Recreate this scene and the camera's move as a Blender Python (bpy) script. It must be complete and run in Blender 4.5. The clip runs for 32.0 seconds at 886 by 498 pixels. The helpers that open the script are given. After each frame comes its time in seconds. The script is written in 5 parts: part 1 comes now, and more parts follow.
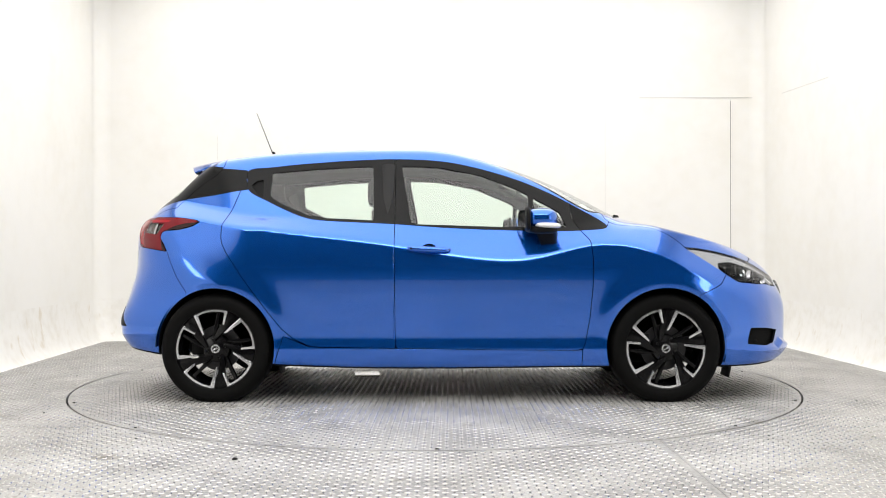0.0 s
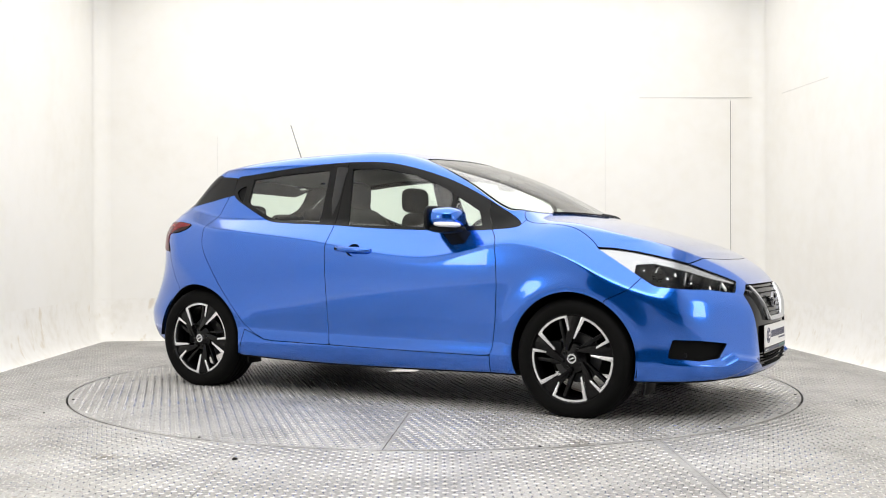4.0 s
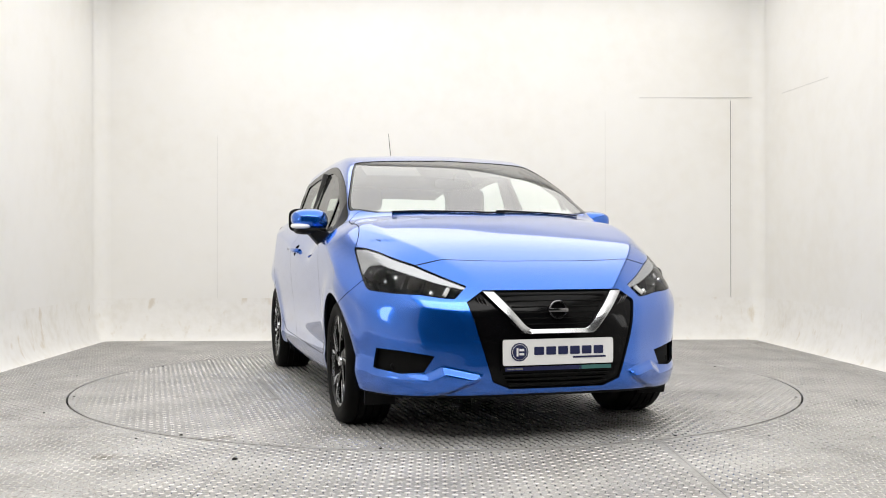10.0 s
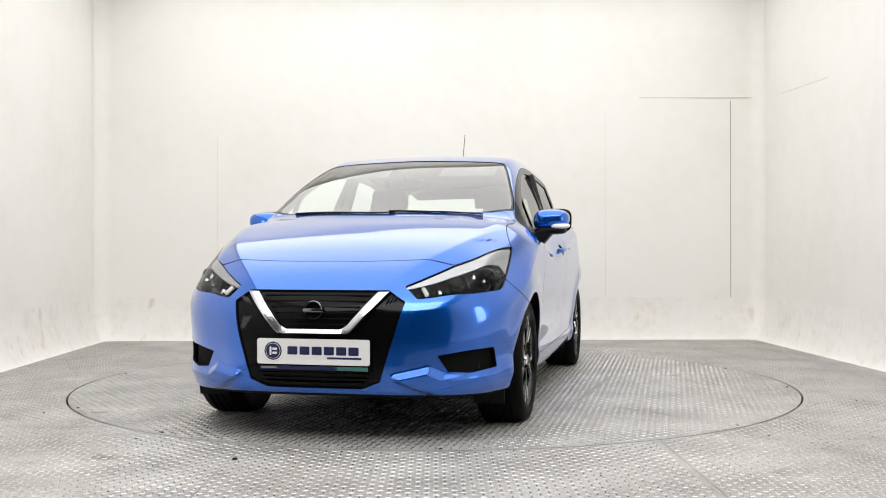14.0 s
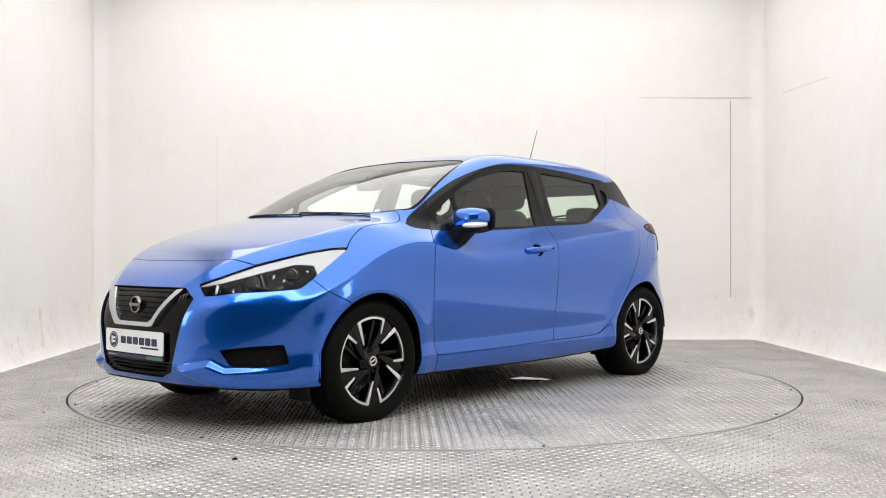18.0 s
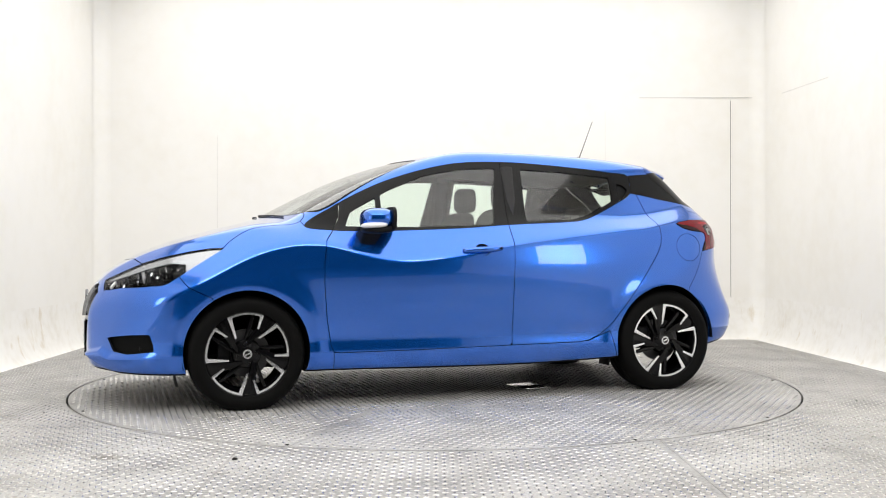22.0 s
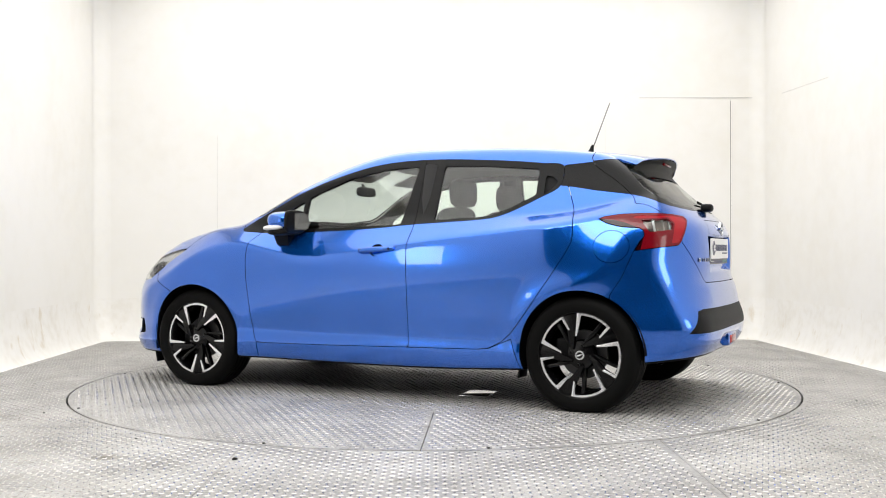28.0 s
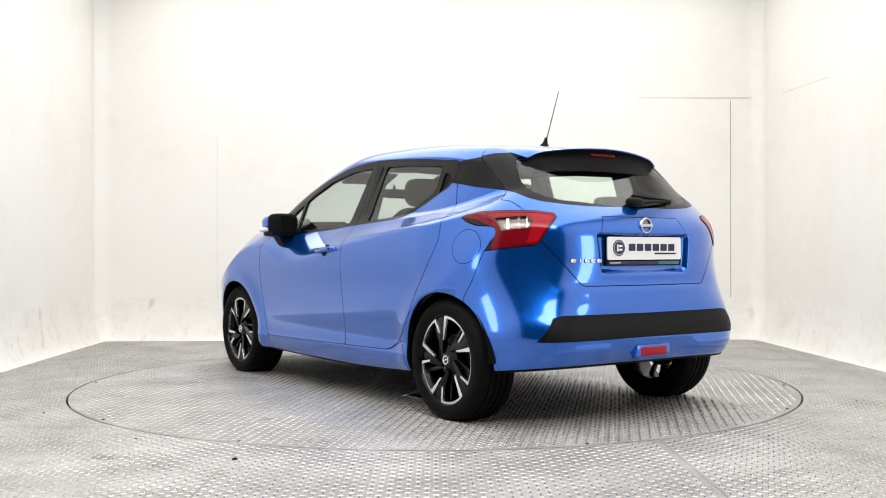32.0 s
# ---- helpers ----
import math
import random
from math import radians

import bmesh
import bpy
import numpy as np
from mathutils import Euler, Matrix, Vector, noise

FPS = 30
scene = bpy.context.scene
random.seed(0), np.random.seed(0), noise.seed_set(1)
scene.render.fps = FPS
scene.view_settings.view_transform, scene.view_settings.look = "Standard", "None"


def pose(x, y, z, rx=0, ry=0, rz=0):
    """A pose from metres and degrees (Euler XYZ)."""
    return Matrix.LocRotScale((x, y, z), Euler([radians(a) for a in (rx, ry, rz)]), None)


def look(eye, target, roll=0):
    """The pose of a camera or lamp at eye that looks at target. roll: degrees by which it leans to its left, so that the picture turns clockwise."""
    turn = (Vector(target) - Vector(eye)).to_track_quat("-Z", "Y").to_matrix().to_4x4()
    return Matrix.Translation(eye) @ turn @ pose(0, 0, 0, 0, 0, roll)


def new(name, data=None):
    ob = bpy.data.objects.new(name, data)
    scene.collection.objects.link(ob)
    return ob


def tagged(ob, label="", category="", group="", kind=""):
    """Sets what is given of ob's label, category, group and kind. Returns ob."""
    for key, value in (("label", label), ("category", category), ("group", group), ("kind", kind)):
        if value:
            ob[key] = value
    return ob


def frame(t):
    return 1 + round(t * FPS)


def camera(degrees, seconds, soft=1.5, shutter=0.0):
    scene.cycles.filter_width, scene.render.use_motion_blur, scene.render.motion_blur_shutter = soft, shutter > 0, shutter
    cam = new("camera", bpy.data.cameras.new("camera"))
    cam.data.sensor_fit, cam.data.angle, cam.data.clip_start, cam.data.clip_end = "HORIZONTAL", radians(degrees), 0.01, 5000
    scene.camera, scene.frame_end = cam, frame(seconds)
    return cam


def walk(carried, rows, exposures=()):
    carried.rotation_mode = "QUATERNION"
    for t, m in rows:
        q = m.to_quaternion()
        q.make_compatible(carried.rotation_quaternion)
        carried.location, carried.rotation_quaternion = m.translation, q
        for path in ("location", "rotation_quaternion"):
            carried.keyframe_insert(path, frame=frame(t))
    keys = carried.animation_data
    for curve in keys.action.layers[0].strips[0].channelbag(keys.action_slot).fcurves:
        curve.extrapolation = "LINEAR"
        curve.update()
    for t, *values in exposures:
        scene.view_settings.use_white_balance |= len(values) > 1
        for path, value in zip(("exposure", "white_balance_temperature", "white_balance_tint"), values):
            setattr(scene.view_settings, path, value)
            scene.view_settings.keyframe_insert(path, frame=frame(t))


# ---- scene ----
# Booth with a turntable: the turntable's axis is the world's origin, the camera looks along +y.
cam = camera(47.91, 32.0, soft=1.0)
EYE = (0.0, -6.455, 0.841)
CAM_POSE = Matrix.Translation(EYE) @ pose(0, 0, 0, 90 + 0.172, 0, -0.436) @ pose(0, 0, 0, 0, 0, -0.08)
walk(cam, [(0.0, CAM_POSE), (32.0, CAM_POSE)],
     exposures=[(0.0, 0.07), (7.0, -0.09), (11.0, -0.20), (17.0, -0.20), (20.0, -0.08), (25.0, 0.04), (32.0, -0.02)])

# ---- light ----
world = bpy.data.worlds.new("world")
world.use_nodes = True
world.node_tree.nodes["Background"].inputs[0].default_value = (0.9, 0.95, 1.0, 1)
world.node_tree.nodes["Background"].inputs[1].default_value = 0.15
scene.world = world


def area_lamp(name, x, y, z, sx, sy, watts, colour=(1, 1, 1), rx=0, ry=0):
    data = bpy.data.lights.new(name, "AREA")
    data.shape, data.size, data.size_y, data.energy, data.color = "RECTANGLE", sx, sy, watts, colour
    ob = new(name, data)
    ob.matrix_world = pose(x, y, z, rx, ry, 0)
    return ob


area_lamp("ceiling_light_lamp", 0, -0.8, 3.48, 5.6, 7.4, 242, (1.0, 0.985, 0.96))
# added, unseen fill across the booth's mouth, high over the camera, turned towards the back wall
area_lamp("front_fill_lamp", 0, -4.7, 3.25, 5.4, 0.8, 96, (1.0, 0.985, 0.96), rx=52)
# a small upright lamp on each side wall, outside the view
for side_x in (-1, 1):
    wall_lamp = area_lamp("wall_light_lamp", side_x * 2.95, -3.0, 1.0, 0.45, 0.85, 6, (1.0, 0.985, 0.96))
    wall_lamp.matrix_world = look((side_x * 2.95, -3.0, 1.0), (0, -1.2, 0.8))


# ---- materials ----
def mat(name, colour, rough=0.5, metal=0.0, coat=0.0, bump=None, vary=None, spec=0.5, transmission=0.0, ior=1.45, emit=None, alpha=1.0):
    """bump: (scale, strength, distance); vary: (scale, amount, second colour)."""
    m = bpy.data.materials.new(name)
    m.use_nodes = True
    nt = m.node_tree
    b = nt.nodes["Principled BSDF"]
    i = b.inputs
    i["Base Color"].default_value = (*colour, 1)
    i["Roughness"].default_value, i["Metallic"].default_value = rough, metal
    i["Coat Weight"].default_value, i["Coat Roughness"].default_value = coat, 0.012
    i["Specular IOR Level"].default_value = spec
    i["Transmission Weight"].default_value, i["IOR"].default_value, i["Alpha"].default_value = transmission, ior, alpha
    if emit:
        i["Emission Color"].default_value, i["Emission Strength"].default_value = (*emit[0], 1), emit[1]
    tc = nt.nodes.new("ShaderNodeTexCoord")
    if vary:
        n = nt.nodes.new("ShaderNodeTexNoise")
        n.inputs["Scale"].default_value, n.inputs["Detail"].default_value = vary[0], 6
        r = nt.nodes.new("ShaderNodeValToRGB")
        r.color_ramp.elements[0].position, r.color_ramp.elements[1].position = 0.5 - vary[1], 0.5 + vary[1]
        r.color_ramp.elements[0].color, r.color_ramp.elements[1].color = (*colour, 1), (*vary[2], 1)
        nt.links.new(tc.outputs["Object"], n.inputs["Vector"])
        nt.links.new(n.outputs["Fac"], r.inputs["Fac"])
        nt.links.new(r.outputs["Color"], i["Base Color"])
    if bump:
        n = nt.nodes.new("ShaderNodeTexNoise")
        n.inputs["Scale"].default_value, n.inputs["Detail"].default_value = bump[0], 5
        u = nt.nodes.new("ShaderNodeBump")
        u.inputs["Strength"].default_value, u.inputs["Distance"].default_value = bump[1], bump[2]
        nt.links.new(tc.outputs["Object"], n.inputs["Vector"])
        nt.links.new(n.outputs["Fac"], u.inputs["Height"])
        nt.links.new(u.outputs["Normal"], i["Normal"])
    return m


PAINT = mat("blue_paint", (0.002, 0.116, 0.580), 0.18, 0.78, 1.0)
PAINT.node_tree.nodes["Principled BSDF"].inputs["Coat IOR"].default_value = 1.64
BLACK_GLOSS = mat("gloss_black", (0.003, 0.003, 0.0034), 0.10, spec=0.14)
BLACK_SATIN = mat("satin_black", (0.004, 0.004, 0.0045), 0.22, bump=(500, 0.03, 0.0005), spec=0.22)
BLACK = mat("black_plastic", (0.004, 0.004, 0.0044), 0.5, bump=(600, 0.15, 0.0006), spec=0.18)
DARK = mat("dark_inner", (0.003, 0.003, 0.003), 0.8, spec=0.15)
RUBBER = mat("rubber", (0.002, 0.002, 0.002), 0.65, bump=(160, 0.2, 0.001), spec=0.12)
CHROME = mat("chrome", (0.85, 0.86, 0.88), 0.08, 1.0)
SOFT_CHROME = mat("soft_chrome", (0.55, 0.56, 0.58), 0.22, 1.0)
SILVER = mat("machined_silver", (0.75, 0.76, 0.78), 0.25, 0.9)
RIM_BLACK = mat("rim_black", (0.002, 0.002, 0.0024), 0.25, coat=0.10, spec=0.2)


def pane_mat(name, tint, base=0.06):
    """Thin glass: see-through with a tint, and mirror gloss that grows towards the edge."""
    m = bpy.data.materials.new(name)
    m.use_nodes = True
    nt = m.node_tree
    nt.nodes.clear()
    out, mix = nt.nodes.new("ShaderNodeOutputMaterial"), nt.nodes.new("ShaderNodeMixShader")
    clear, gloss, lw = nt.nodes.new("ShaderNodeBsdfTransparent"), nt.nodes.new("ShaderNodeBsdfGlossy"), nt.nodes.new("ShaderNodeLayerWeight")
    clear.inputs[0].default_value = (*tint, 1)
    gloss.inputs["Roughness"].default_value = 0.01
    lw.inputs[0].default_value = 0.5
    power, scale = nt.nodes.new("ShaderNodeMath"), nt.nodes.new("ShaderNodeMath")
    power.operation, power.inputs[1].default_value = "POWER", 5.0
    scale.operation = "MULTIPLY_ADD"
    scale.inputs[1].default_value, scale.inputs[2].default_value = 1 - base, base
    nt.links.new(lw.outputs["Facing"], power.inputs[0])
    nt.links.new(power.outputs[0], scale.inputs[0])
    nt.links.new(scale.outputs[0], mix.inputs[0])
    nt.links.new(clear.outputs[0], mix.inputs[1])
    nt.links.new(gloss.outputs[0], mix.inputs[2])
    nt.links.new(mix.outputs[0], out.inputs[0])
    return m


GLASS = pane_mat("tinted_glass", (0.88, 0.96, 0.90), 0.08)
CLEAR = pane_mat("clear_lens", (0.95, 0.955, 0.96), 0.014)
SCREEN_GLASS = pane_mat("windscreen_glass", (0.86, 0.91, 0.89), 0.24)
RED_LENS = mat("red_lens", (0.32, 0.005, 0.012), 0.08, spec=0.35)
SMOKED = mat("smoked_red_lens", (0.016, 0.001, 0.002), 0.08, spec=0.35)
RED_DARK = mat("dark_red_lens", (0.15, 0.003, 0.008), 0.08, spec=0.40)


def worn_mat(name, stops, rough, metal, coarse, fine, weight, bump, marks=None):
    """Two scales of wear mixed into one ramp; stops: (position, colour); marks: (stretch, threshold, colour) of scuffs."""
    m = bpy.data.materials.new(name)
    m.use_nodes = True
    nt = m.node_tree
    b = nt.nodes["Principled BSDF"]
    b.inputs["Roughness"].default_value, b.inputs["Metallic"].default_value = rough, metal
    tc = nt.nodes.new("ShaderNodeTexCoord")

    def noise(scale, detail, stretch=(1, 1, 1)):
        mp, n = nt.nodes.new("ShaderNodeMapping"), nt.nodes.new("ShaderNodeTexNoise")
        mp.inputs["Scale"].default_value = stretch
        n.inputs["Scale"].default_value, n.inputs["Detail"].default_value = scale, detail
        nt.links.new(tc.outputs["Object"], mp.inputs["Vector"])
        nt.links.new(mp.outputs[0], n.inputs["Vector"])
        return n.outputs["Fac"]
    mix = nt.nodes.new("ShaderNodeMix")
    mix.inputs["Factor"].default_value = weight
    nt.links.new(noise(coarse, 5), mix.inputs["A"])
    nt.links.new(noise(fine, 4), mix.inputs["B"])
    ramp = nt.nodes.new("ShaderNodeValToRGB")
    ramp.color_ramp.elements[0].position, ramp.color_ramp.elements[0].color = stops[0][0], (*stops[0][1], 1)
    ramp.color_ramp.elements[1].position, ramp.color_ramp.elements[1].color = stops[-1][0], (*stops[-1][1], 1)
    for at, colour in stops[1:-1]:
        ramp.color_ramp.elements.new(at).color = (*colour, 1)
    nt.links.new(mix.outputs["Result"], ramp.inputs["Fac"])
    colour = ramp.outputs["Color"]
    if marks:
        stretch, threshold, tone = marks
        cut_at, blend = nt.nodes.new("ShaderNodeMapRange"), nt.nodes.new("ShaderNodeMix")
        cut_at.inputs["From Min"].default_value, cut_at.inputs["From Max"].default_value = threshold, threshold + 0.10
        blend.data_type = "RGBA"
        nt.links.new(noise(6.0, 8, stretch), cut_at.inputs["Value"])
        nt.links.new(cut_at.outputs[0], blend.inputs["Factor"])
        nt.links.new(colour, blend.inputs["A"])
        blend.inputs["B"].default_value = (*tone, 1)
        colour = blend.outputs["Result"]
    nt.links.new(colour, b.inputs["Base Color"])
    u = nt.nodes.new("ShaderNodeBump")
    u.inputs["Strength"].default_value, u.inputs["Distance"].default_value = bump[1], bump[2]
    nt.links.new(noise(bump[0], 5), u.inputs["Height"])
    nt.links.new(u.outputs["Normal"], b.inputs["Normal"])
    return m


WALL = worn_mat("wall_paint", ((0.3, (0.835, 0.813, 0.762)), (0.5, (0.87, 0.856, 0.82)), (0.7, (0.885, 0.873, 0.845))), 0.6, 0.0, 0.9, 7.0, 0.35, (1.6, 0.35, 0.03))
COVE = worn_mat("scuffed_cove_paint", ((0.3, (0.80, 0.775, 0.72)), (0.5, (0.865, 0.85, 0.815)), (0.7, (0.89, 0.878, 0.85))), 0.65, 0.0, 2.2, 14.0, 0.5, (9.0, 0.45, 0.012), ((1.6, 1.6, 0.7), 0.61, (0.74, 0.69, 0.60)))
PLATE = worn_mat("tread_plate", ((0.30, (0.15, 0.146, 0.138)), (0.5, (0.36, 0.352, 0.34)), (0.70, (0.53, 0.52, 0.505))), 0.52, 0.15, 2.6, 75.0, 0.5, (70, 0.35, 0.002), ((0.4, 0.4, 1.0), 0.64, (0.16, 0.145, 0.12)))
BARS = worn_mat("worn_bars", ((0.32, (0.26, 0.255, 0.245)), (0.5, (0.48, 0.47, 0.46)), (0.68, (0.68, 0.67, 0.66))), 0.27, 0.9, 2.2, 40.0, 0.5, (90, 0.2, 0.001))
END_WALL = mat("dark_end_wall", (0.03, 0.03, 0.032), 0.8, vary=(1.2, 0.2, (0.02, 0.02, 0.021)))
SEAM = mat("joint_dirt", (0.012, 0.011, 0.010), 0.9)
FABRIC = mat("dark_fabric", (0.026, 0.026, 0.027), 0.9, bump=(900, 0.3, 0.001))
LINER = mat("grey_liner", (0.16, 0.16, 0.155), 0.9, bump=(700, 0.2, 0.001))
DARK_CHROME = mat("dark_chrome", (0.22, 0.22, 0.23), 0.15, 1.0)
DISC_STEEL = mat("brake_steel", (0.05, 0.05, 0.052), 0.4, 0.8)
SMOKED_CHROME = mat("smoked_chrome", (0.16, 0.14, 0.13), 0.18, 1.0)
JOINT = mat("wall_joint", (0.30, 0.29, 0.27), 0.9)
JOINT_PALE = mat("pale_wall_joint", (0.70, 0.69, 0.66), 0.9)
VISOR = mat("grey_visor", (0.10, 0.10, 0.10), 0.9)
LAMP_SILVER = mat("lamp_silver", (0.44, 0.45, 0.47), 0.24, 0.8)
LAMP_DARK = mat("lamp_dark", (0.003, 0.003, 0.004), 0.15, spec=0.10)
# near-black rim colour that paints in the shade of the panel gaps
GAP_SHADE = mat("panel_gap_shade", (0.006, 0.007, 0.010), 0.7, spec=0.1)
NAVY = mat("navy_print", (0.012, 0.016, 0.07), 0.4)
TEAL = mat("teal_print", (0.05, 0.16, 0.15), 0.4)
BRIGHT_STEEL = mat("bright_steel", (0.85, 0.85, 0.84), 0.16, 1.0, bump=(30, 0.1, 0.001))
PAPER = mat("paper", (0.82, 0.82, 0.80), 0.8)
MIRROR = mat("mirror_glass", (0.45, 0.46, 0.48), 0.02, 1.0)
WHITE = mat("white_plastic", (0.8, 0.8, 0.8), 0.3, coat=0.3)


# ---- mesh helpers ----
def link_mesh(name, verts, faces, material, parent=None, label="", normals=None, smooth=True, kind=""):
    me = bpy.data.meshes.new(name)
    me.from_pydata([tuple(v) for v in np.asarray(verts).tolist()], [], np.asarray(faces).tolist() if not isinstance(faces, list) else faces)
    me.materials.append(material)
    me.polygons.foreach_set("use_smooth", [smooth] * len(me.polygons))
    me.update()
    if normals is not None:
        me.normals_split_custom_set_from_vertices(np.asarray(normals).tolist())
    ob = new(name, me)
    if parent:
        ob.parent = parent
    return tagged(ob, label, kind=kind)


def part(name, bm, material, parent=None, label="", angle=40):
    me = bpy.data.meshes.new(name)
    bmesh.ops.recalc_face_normals(bm, faces=bm.faces)
    bm.to_mesh(me)
    bm.free()
    me.materials.append(material)
    me.polygons.foreach_set("use_smooth", [True] * len(me.polygons))
    me.set_sharp_from_angle(angle=radians(angle))
    ob = new(name, me)
    if parent:
        ob.parent = parent
    return tagged(ob, label)


def box(sx, sy, sz, m=None, bevel=0.0, seg=2, bm=None):
    bm2 = bmesh.new()
    bmesh.ops.create_cube(bm2, size=1, matrix=Matrix.Diagonal((sx, sy, sz, 1)))
    if bevel:
        bmesh.ops.bevel(bm2, geom=bm2.edges[:], offset=bevel, segments=seg, affect="EDGES", profile=0.5)
    bm2.transform(m or Matrix())
    if bm is None:
        return bm2
    return merge(bm, bm2)


def merge(bm, other):
    me = bpy.data.meshes.new("tmp")
    other.to_mesh(me)
    other.free()
    bm.from_mesh(me)
    bpy.data.meshes.remove(me)
    return bm


def lathe(profile, seg=64, axis="y", m=None, closed=False):
    """profile: (radius, along) pairs, turned about the axis."""
    bm = bmesh.new()
    rings = []
    for r, a in profile:
        ring = []
        for k in range(seg):
            t = 2 * math.pi * k / seg
            c, s = r * math.cos(t), r * math.sin(t)
            ring.append(bm.verts.new((c, a, s) if axis == "y" else (c, s, a)))
        rings.append(ring)
    pairs = list(zip(rings, rings[1:])) + ([(rings[-1], rings[0])] if closed else [])
    for a, b in pairs:
        for k in range(seg):
            bm.faces.new((a[k], a[(k + 1) % seg], b[(k + 1) % seg], b[k]))
    if m:
        bm.transform(m)
    return bm


def tube(points, radius, seg=8, taper=1.0):
    """A round bar along points."""
    bm = bmesh.new()
    pts = [Vector(p) for p in points]
    rings = []
    for i, p in enumerate(pts):
        d = (pts[min(i + 1, len(pts) - 1)] - pts[max(i - 1, 0)]).normalized()
        side = d.cross(Vector((0, 0, 1)) if abs(d.z) < 0.9 else Vector((1, 0, 0))).normalized()
        up = side.cross(d)
        r = radius * (1 + (taper - 1) * i / max(1, len(pts) - 1))
        rings.append([bm.verts.new(p + side * (r * math.cos(2 * math.pi * k / seg)) + up * (r * math.sin(2 * math.pi * k / seg))) for k in range(seg)])
    for a, b in zip(rings, rings[1:]):
        for k in range(seg):
            bm.faces.new((a[k], a[(k + 1) % seg], b[(k + 1) % seg], b[k]))
    bm.faces.new(rings[0][::-1])
    bm.faces.new(rings[-1])
    return bm


def curve1(pairs):
    """A smooth function through (x, value) pairs."""
    xs, ys = np.array([p[0] for p in pairs], float), np.array([p[1] for p in pairs], float)
    n = len(xs)
    h = np.diff(xs)
    a = np.zeros((n, n))
    r = np.zeros(n)
    a[0, 0] = a[-1, -1] = 1
    for i in range(1, n - 1):
        a[i, i - 1], a[i, i], a[i, i + 1] = h[i - 1], 2 * (h[i - 1] + h[i]), h[i]
        r[i] = 6 * ((ys[i + 1] - ys[i]) / h[i] - (ys[i] - ys[i - 1]) / h[i - 1])
    m2 = np.linalg.solve(a, r)
    s0 = (ys[1] - ys[0]) / h[0] - h[0] * m2[1] / 6
    s1 = (ys[-1] - ys[-2]) / h[-1] + h[-1] * m2[-2] / 6

    def f(x):
        x = np.asarray(x, float)
        k = np.clip(np.searchsorted(xs, x) - 1, 0, n - 2)
        d, e, hh = x - xs[k], xs[k + 1] - x, h[k]
        v = (m2[k] * e ** 3 + m2[k + 1] * d ** 3) / (6 * hh) + (ys[k] / hh - m2[k] * hh / 6) * e + (ys[k + 1] / hh - m2[k + 1] * hh / 6) * d
        return np.where(x < xs[0], ys[0] + s0 * (x - xs[0]), np.where(x > xs[-1], ys[-1] + s1 * (x - xs[-1]), v))
    return f


def outline(points, step=0.012, closed=True, sharp=False):
    """A closed line through the points: rounded (Catmull-Rom) or straight."""
    p = np.array(points, float)
    n = len(p)
    out = []
    for i in range(n if closed else n - 1):
        p0, p1, p2, p3 = (p[(i + k) % n] if closed else p[min(max(i + k, 0), n - 1)] for k in (-1, 0, 1, 2))
        m = max(1, int(np.hypot(*(p2 - p1)) / step))
        for t in np.arange(m) / m:
            if sharp:
                out.append(p1 + (p2 - p1) * t)
            else:
                a0, a1, a2 = (max(1e-4, np.hypot(*(b - a)) ** 0.5) for a, b in ((p0, p1), (p1, p2), (p2, p3)))
                t0, t1 = 0, a0
                t2, t3 = a0 + a1, a0 + a1 + a2
                u = t1 + (t2 - t1) * t
                q1 = (t1 - u) / (t1 - t0) * p0 + (u - t0) / (t1 - t0) * p1
                q2 = (t2 - u) / (t2 - t1) * p1 + (u - t1) / (t2 - t1) * p2
                q3 = (t3 - u) / (t3 - t2) * p2 + (u - t2) / (t3 - t2) * p3
                r1 = (t2 - u) / (t2 - t0) * q1 + (u - t0) / (t2 - t0) * q2
                r2 = (t3 - u) / (t3 - t1) * q2 + (u - t1) / (t3 - t1) * q3
                out.append((t2 - u) / (t2 - t1) * r1 + (u - t1) / (t2 - t1) * r2)
    if not closed:
        out.append(p[-1])
    return np.array(out)


def inside(a, b, line):
    """Signed distance of the points (a, b) from a closed line: below zero inside."""
    d2 = np.full(len(a), 1e9)
    odd = np.zeros(len(a), bool)
    for (x0, y0), (x1, y1) in zip(line, np.roll(line, -1, 0)):
        ex, ey = x1 - x0, y1 - y0
        t = np.clip(((a - x0) * ex + (b - y0) * ey) / max(ex * ex + ey * ey, 1e-12), 0, 1)
        d2 = np.minimum(d2, (a - x0 - t * ex) ** 2 + (b - y0 - t * ey) ** 2)
        cross = (y0 > b) != (y1 > b)
        with np.errstate(divide="ignore", invalid="ignore"):
            odd ^= cross & (a < (x1 - x0) * (b - y0) / (y1 - y0 + 1e-15) + x0)
    return np.where(odd, -1, 1) * np.sqrt(d2)


# ---- the car's body as one smooth form; x forward, y to its left, z up ----
HUB_X, HUB_Y, HUB_Z = 1.2625, 0.835, 0.299
roof_line = curve1([(-1.62, 1.33), (-1.45, 1.386), (-1.3, 1.412), (-1.0, 1.447), (-0.62, 1.468), (-0.28, 1.474), (0, 1.463), (0.24, 1.415), (0.48, 1.343), (0.75, 1.233),
                    (1.0, 1.105), (1.13, 1.04), (1.3, 0.992), (1.5, 0.938), (1.73, 0.862), (1.9, 0.778), (2.0, 0.715), (2.1, 0.63)])
crease_line = curve1([(-1.9, 0.97), (-1.3, 1.0), (-0.83, 0.955), (-0.26, 0.885), (0.28, 0.80), (0.47, 0.80), (0.83, 0.885), (1.03, 0.885), (1.25, 0.82), (1.5, 0.69), (1.9, 0.52)])
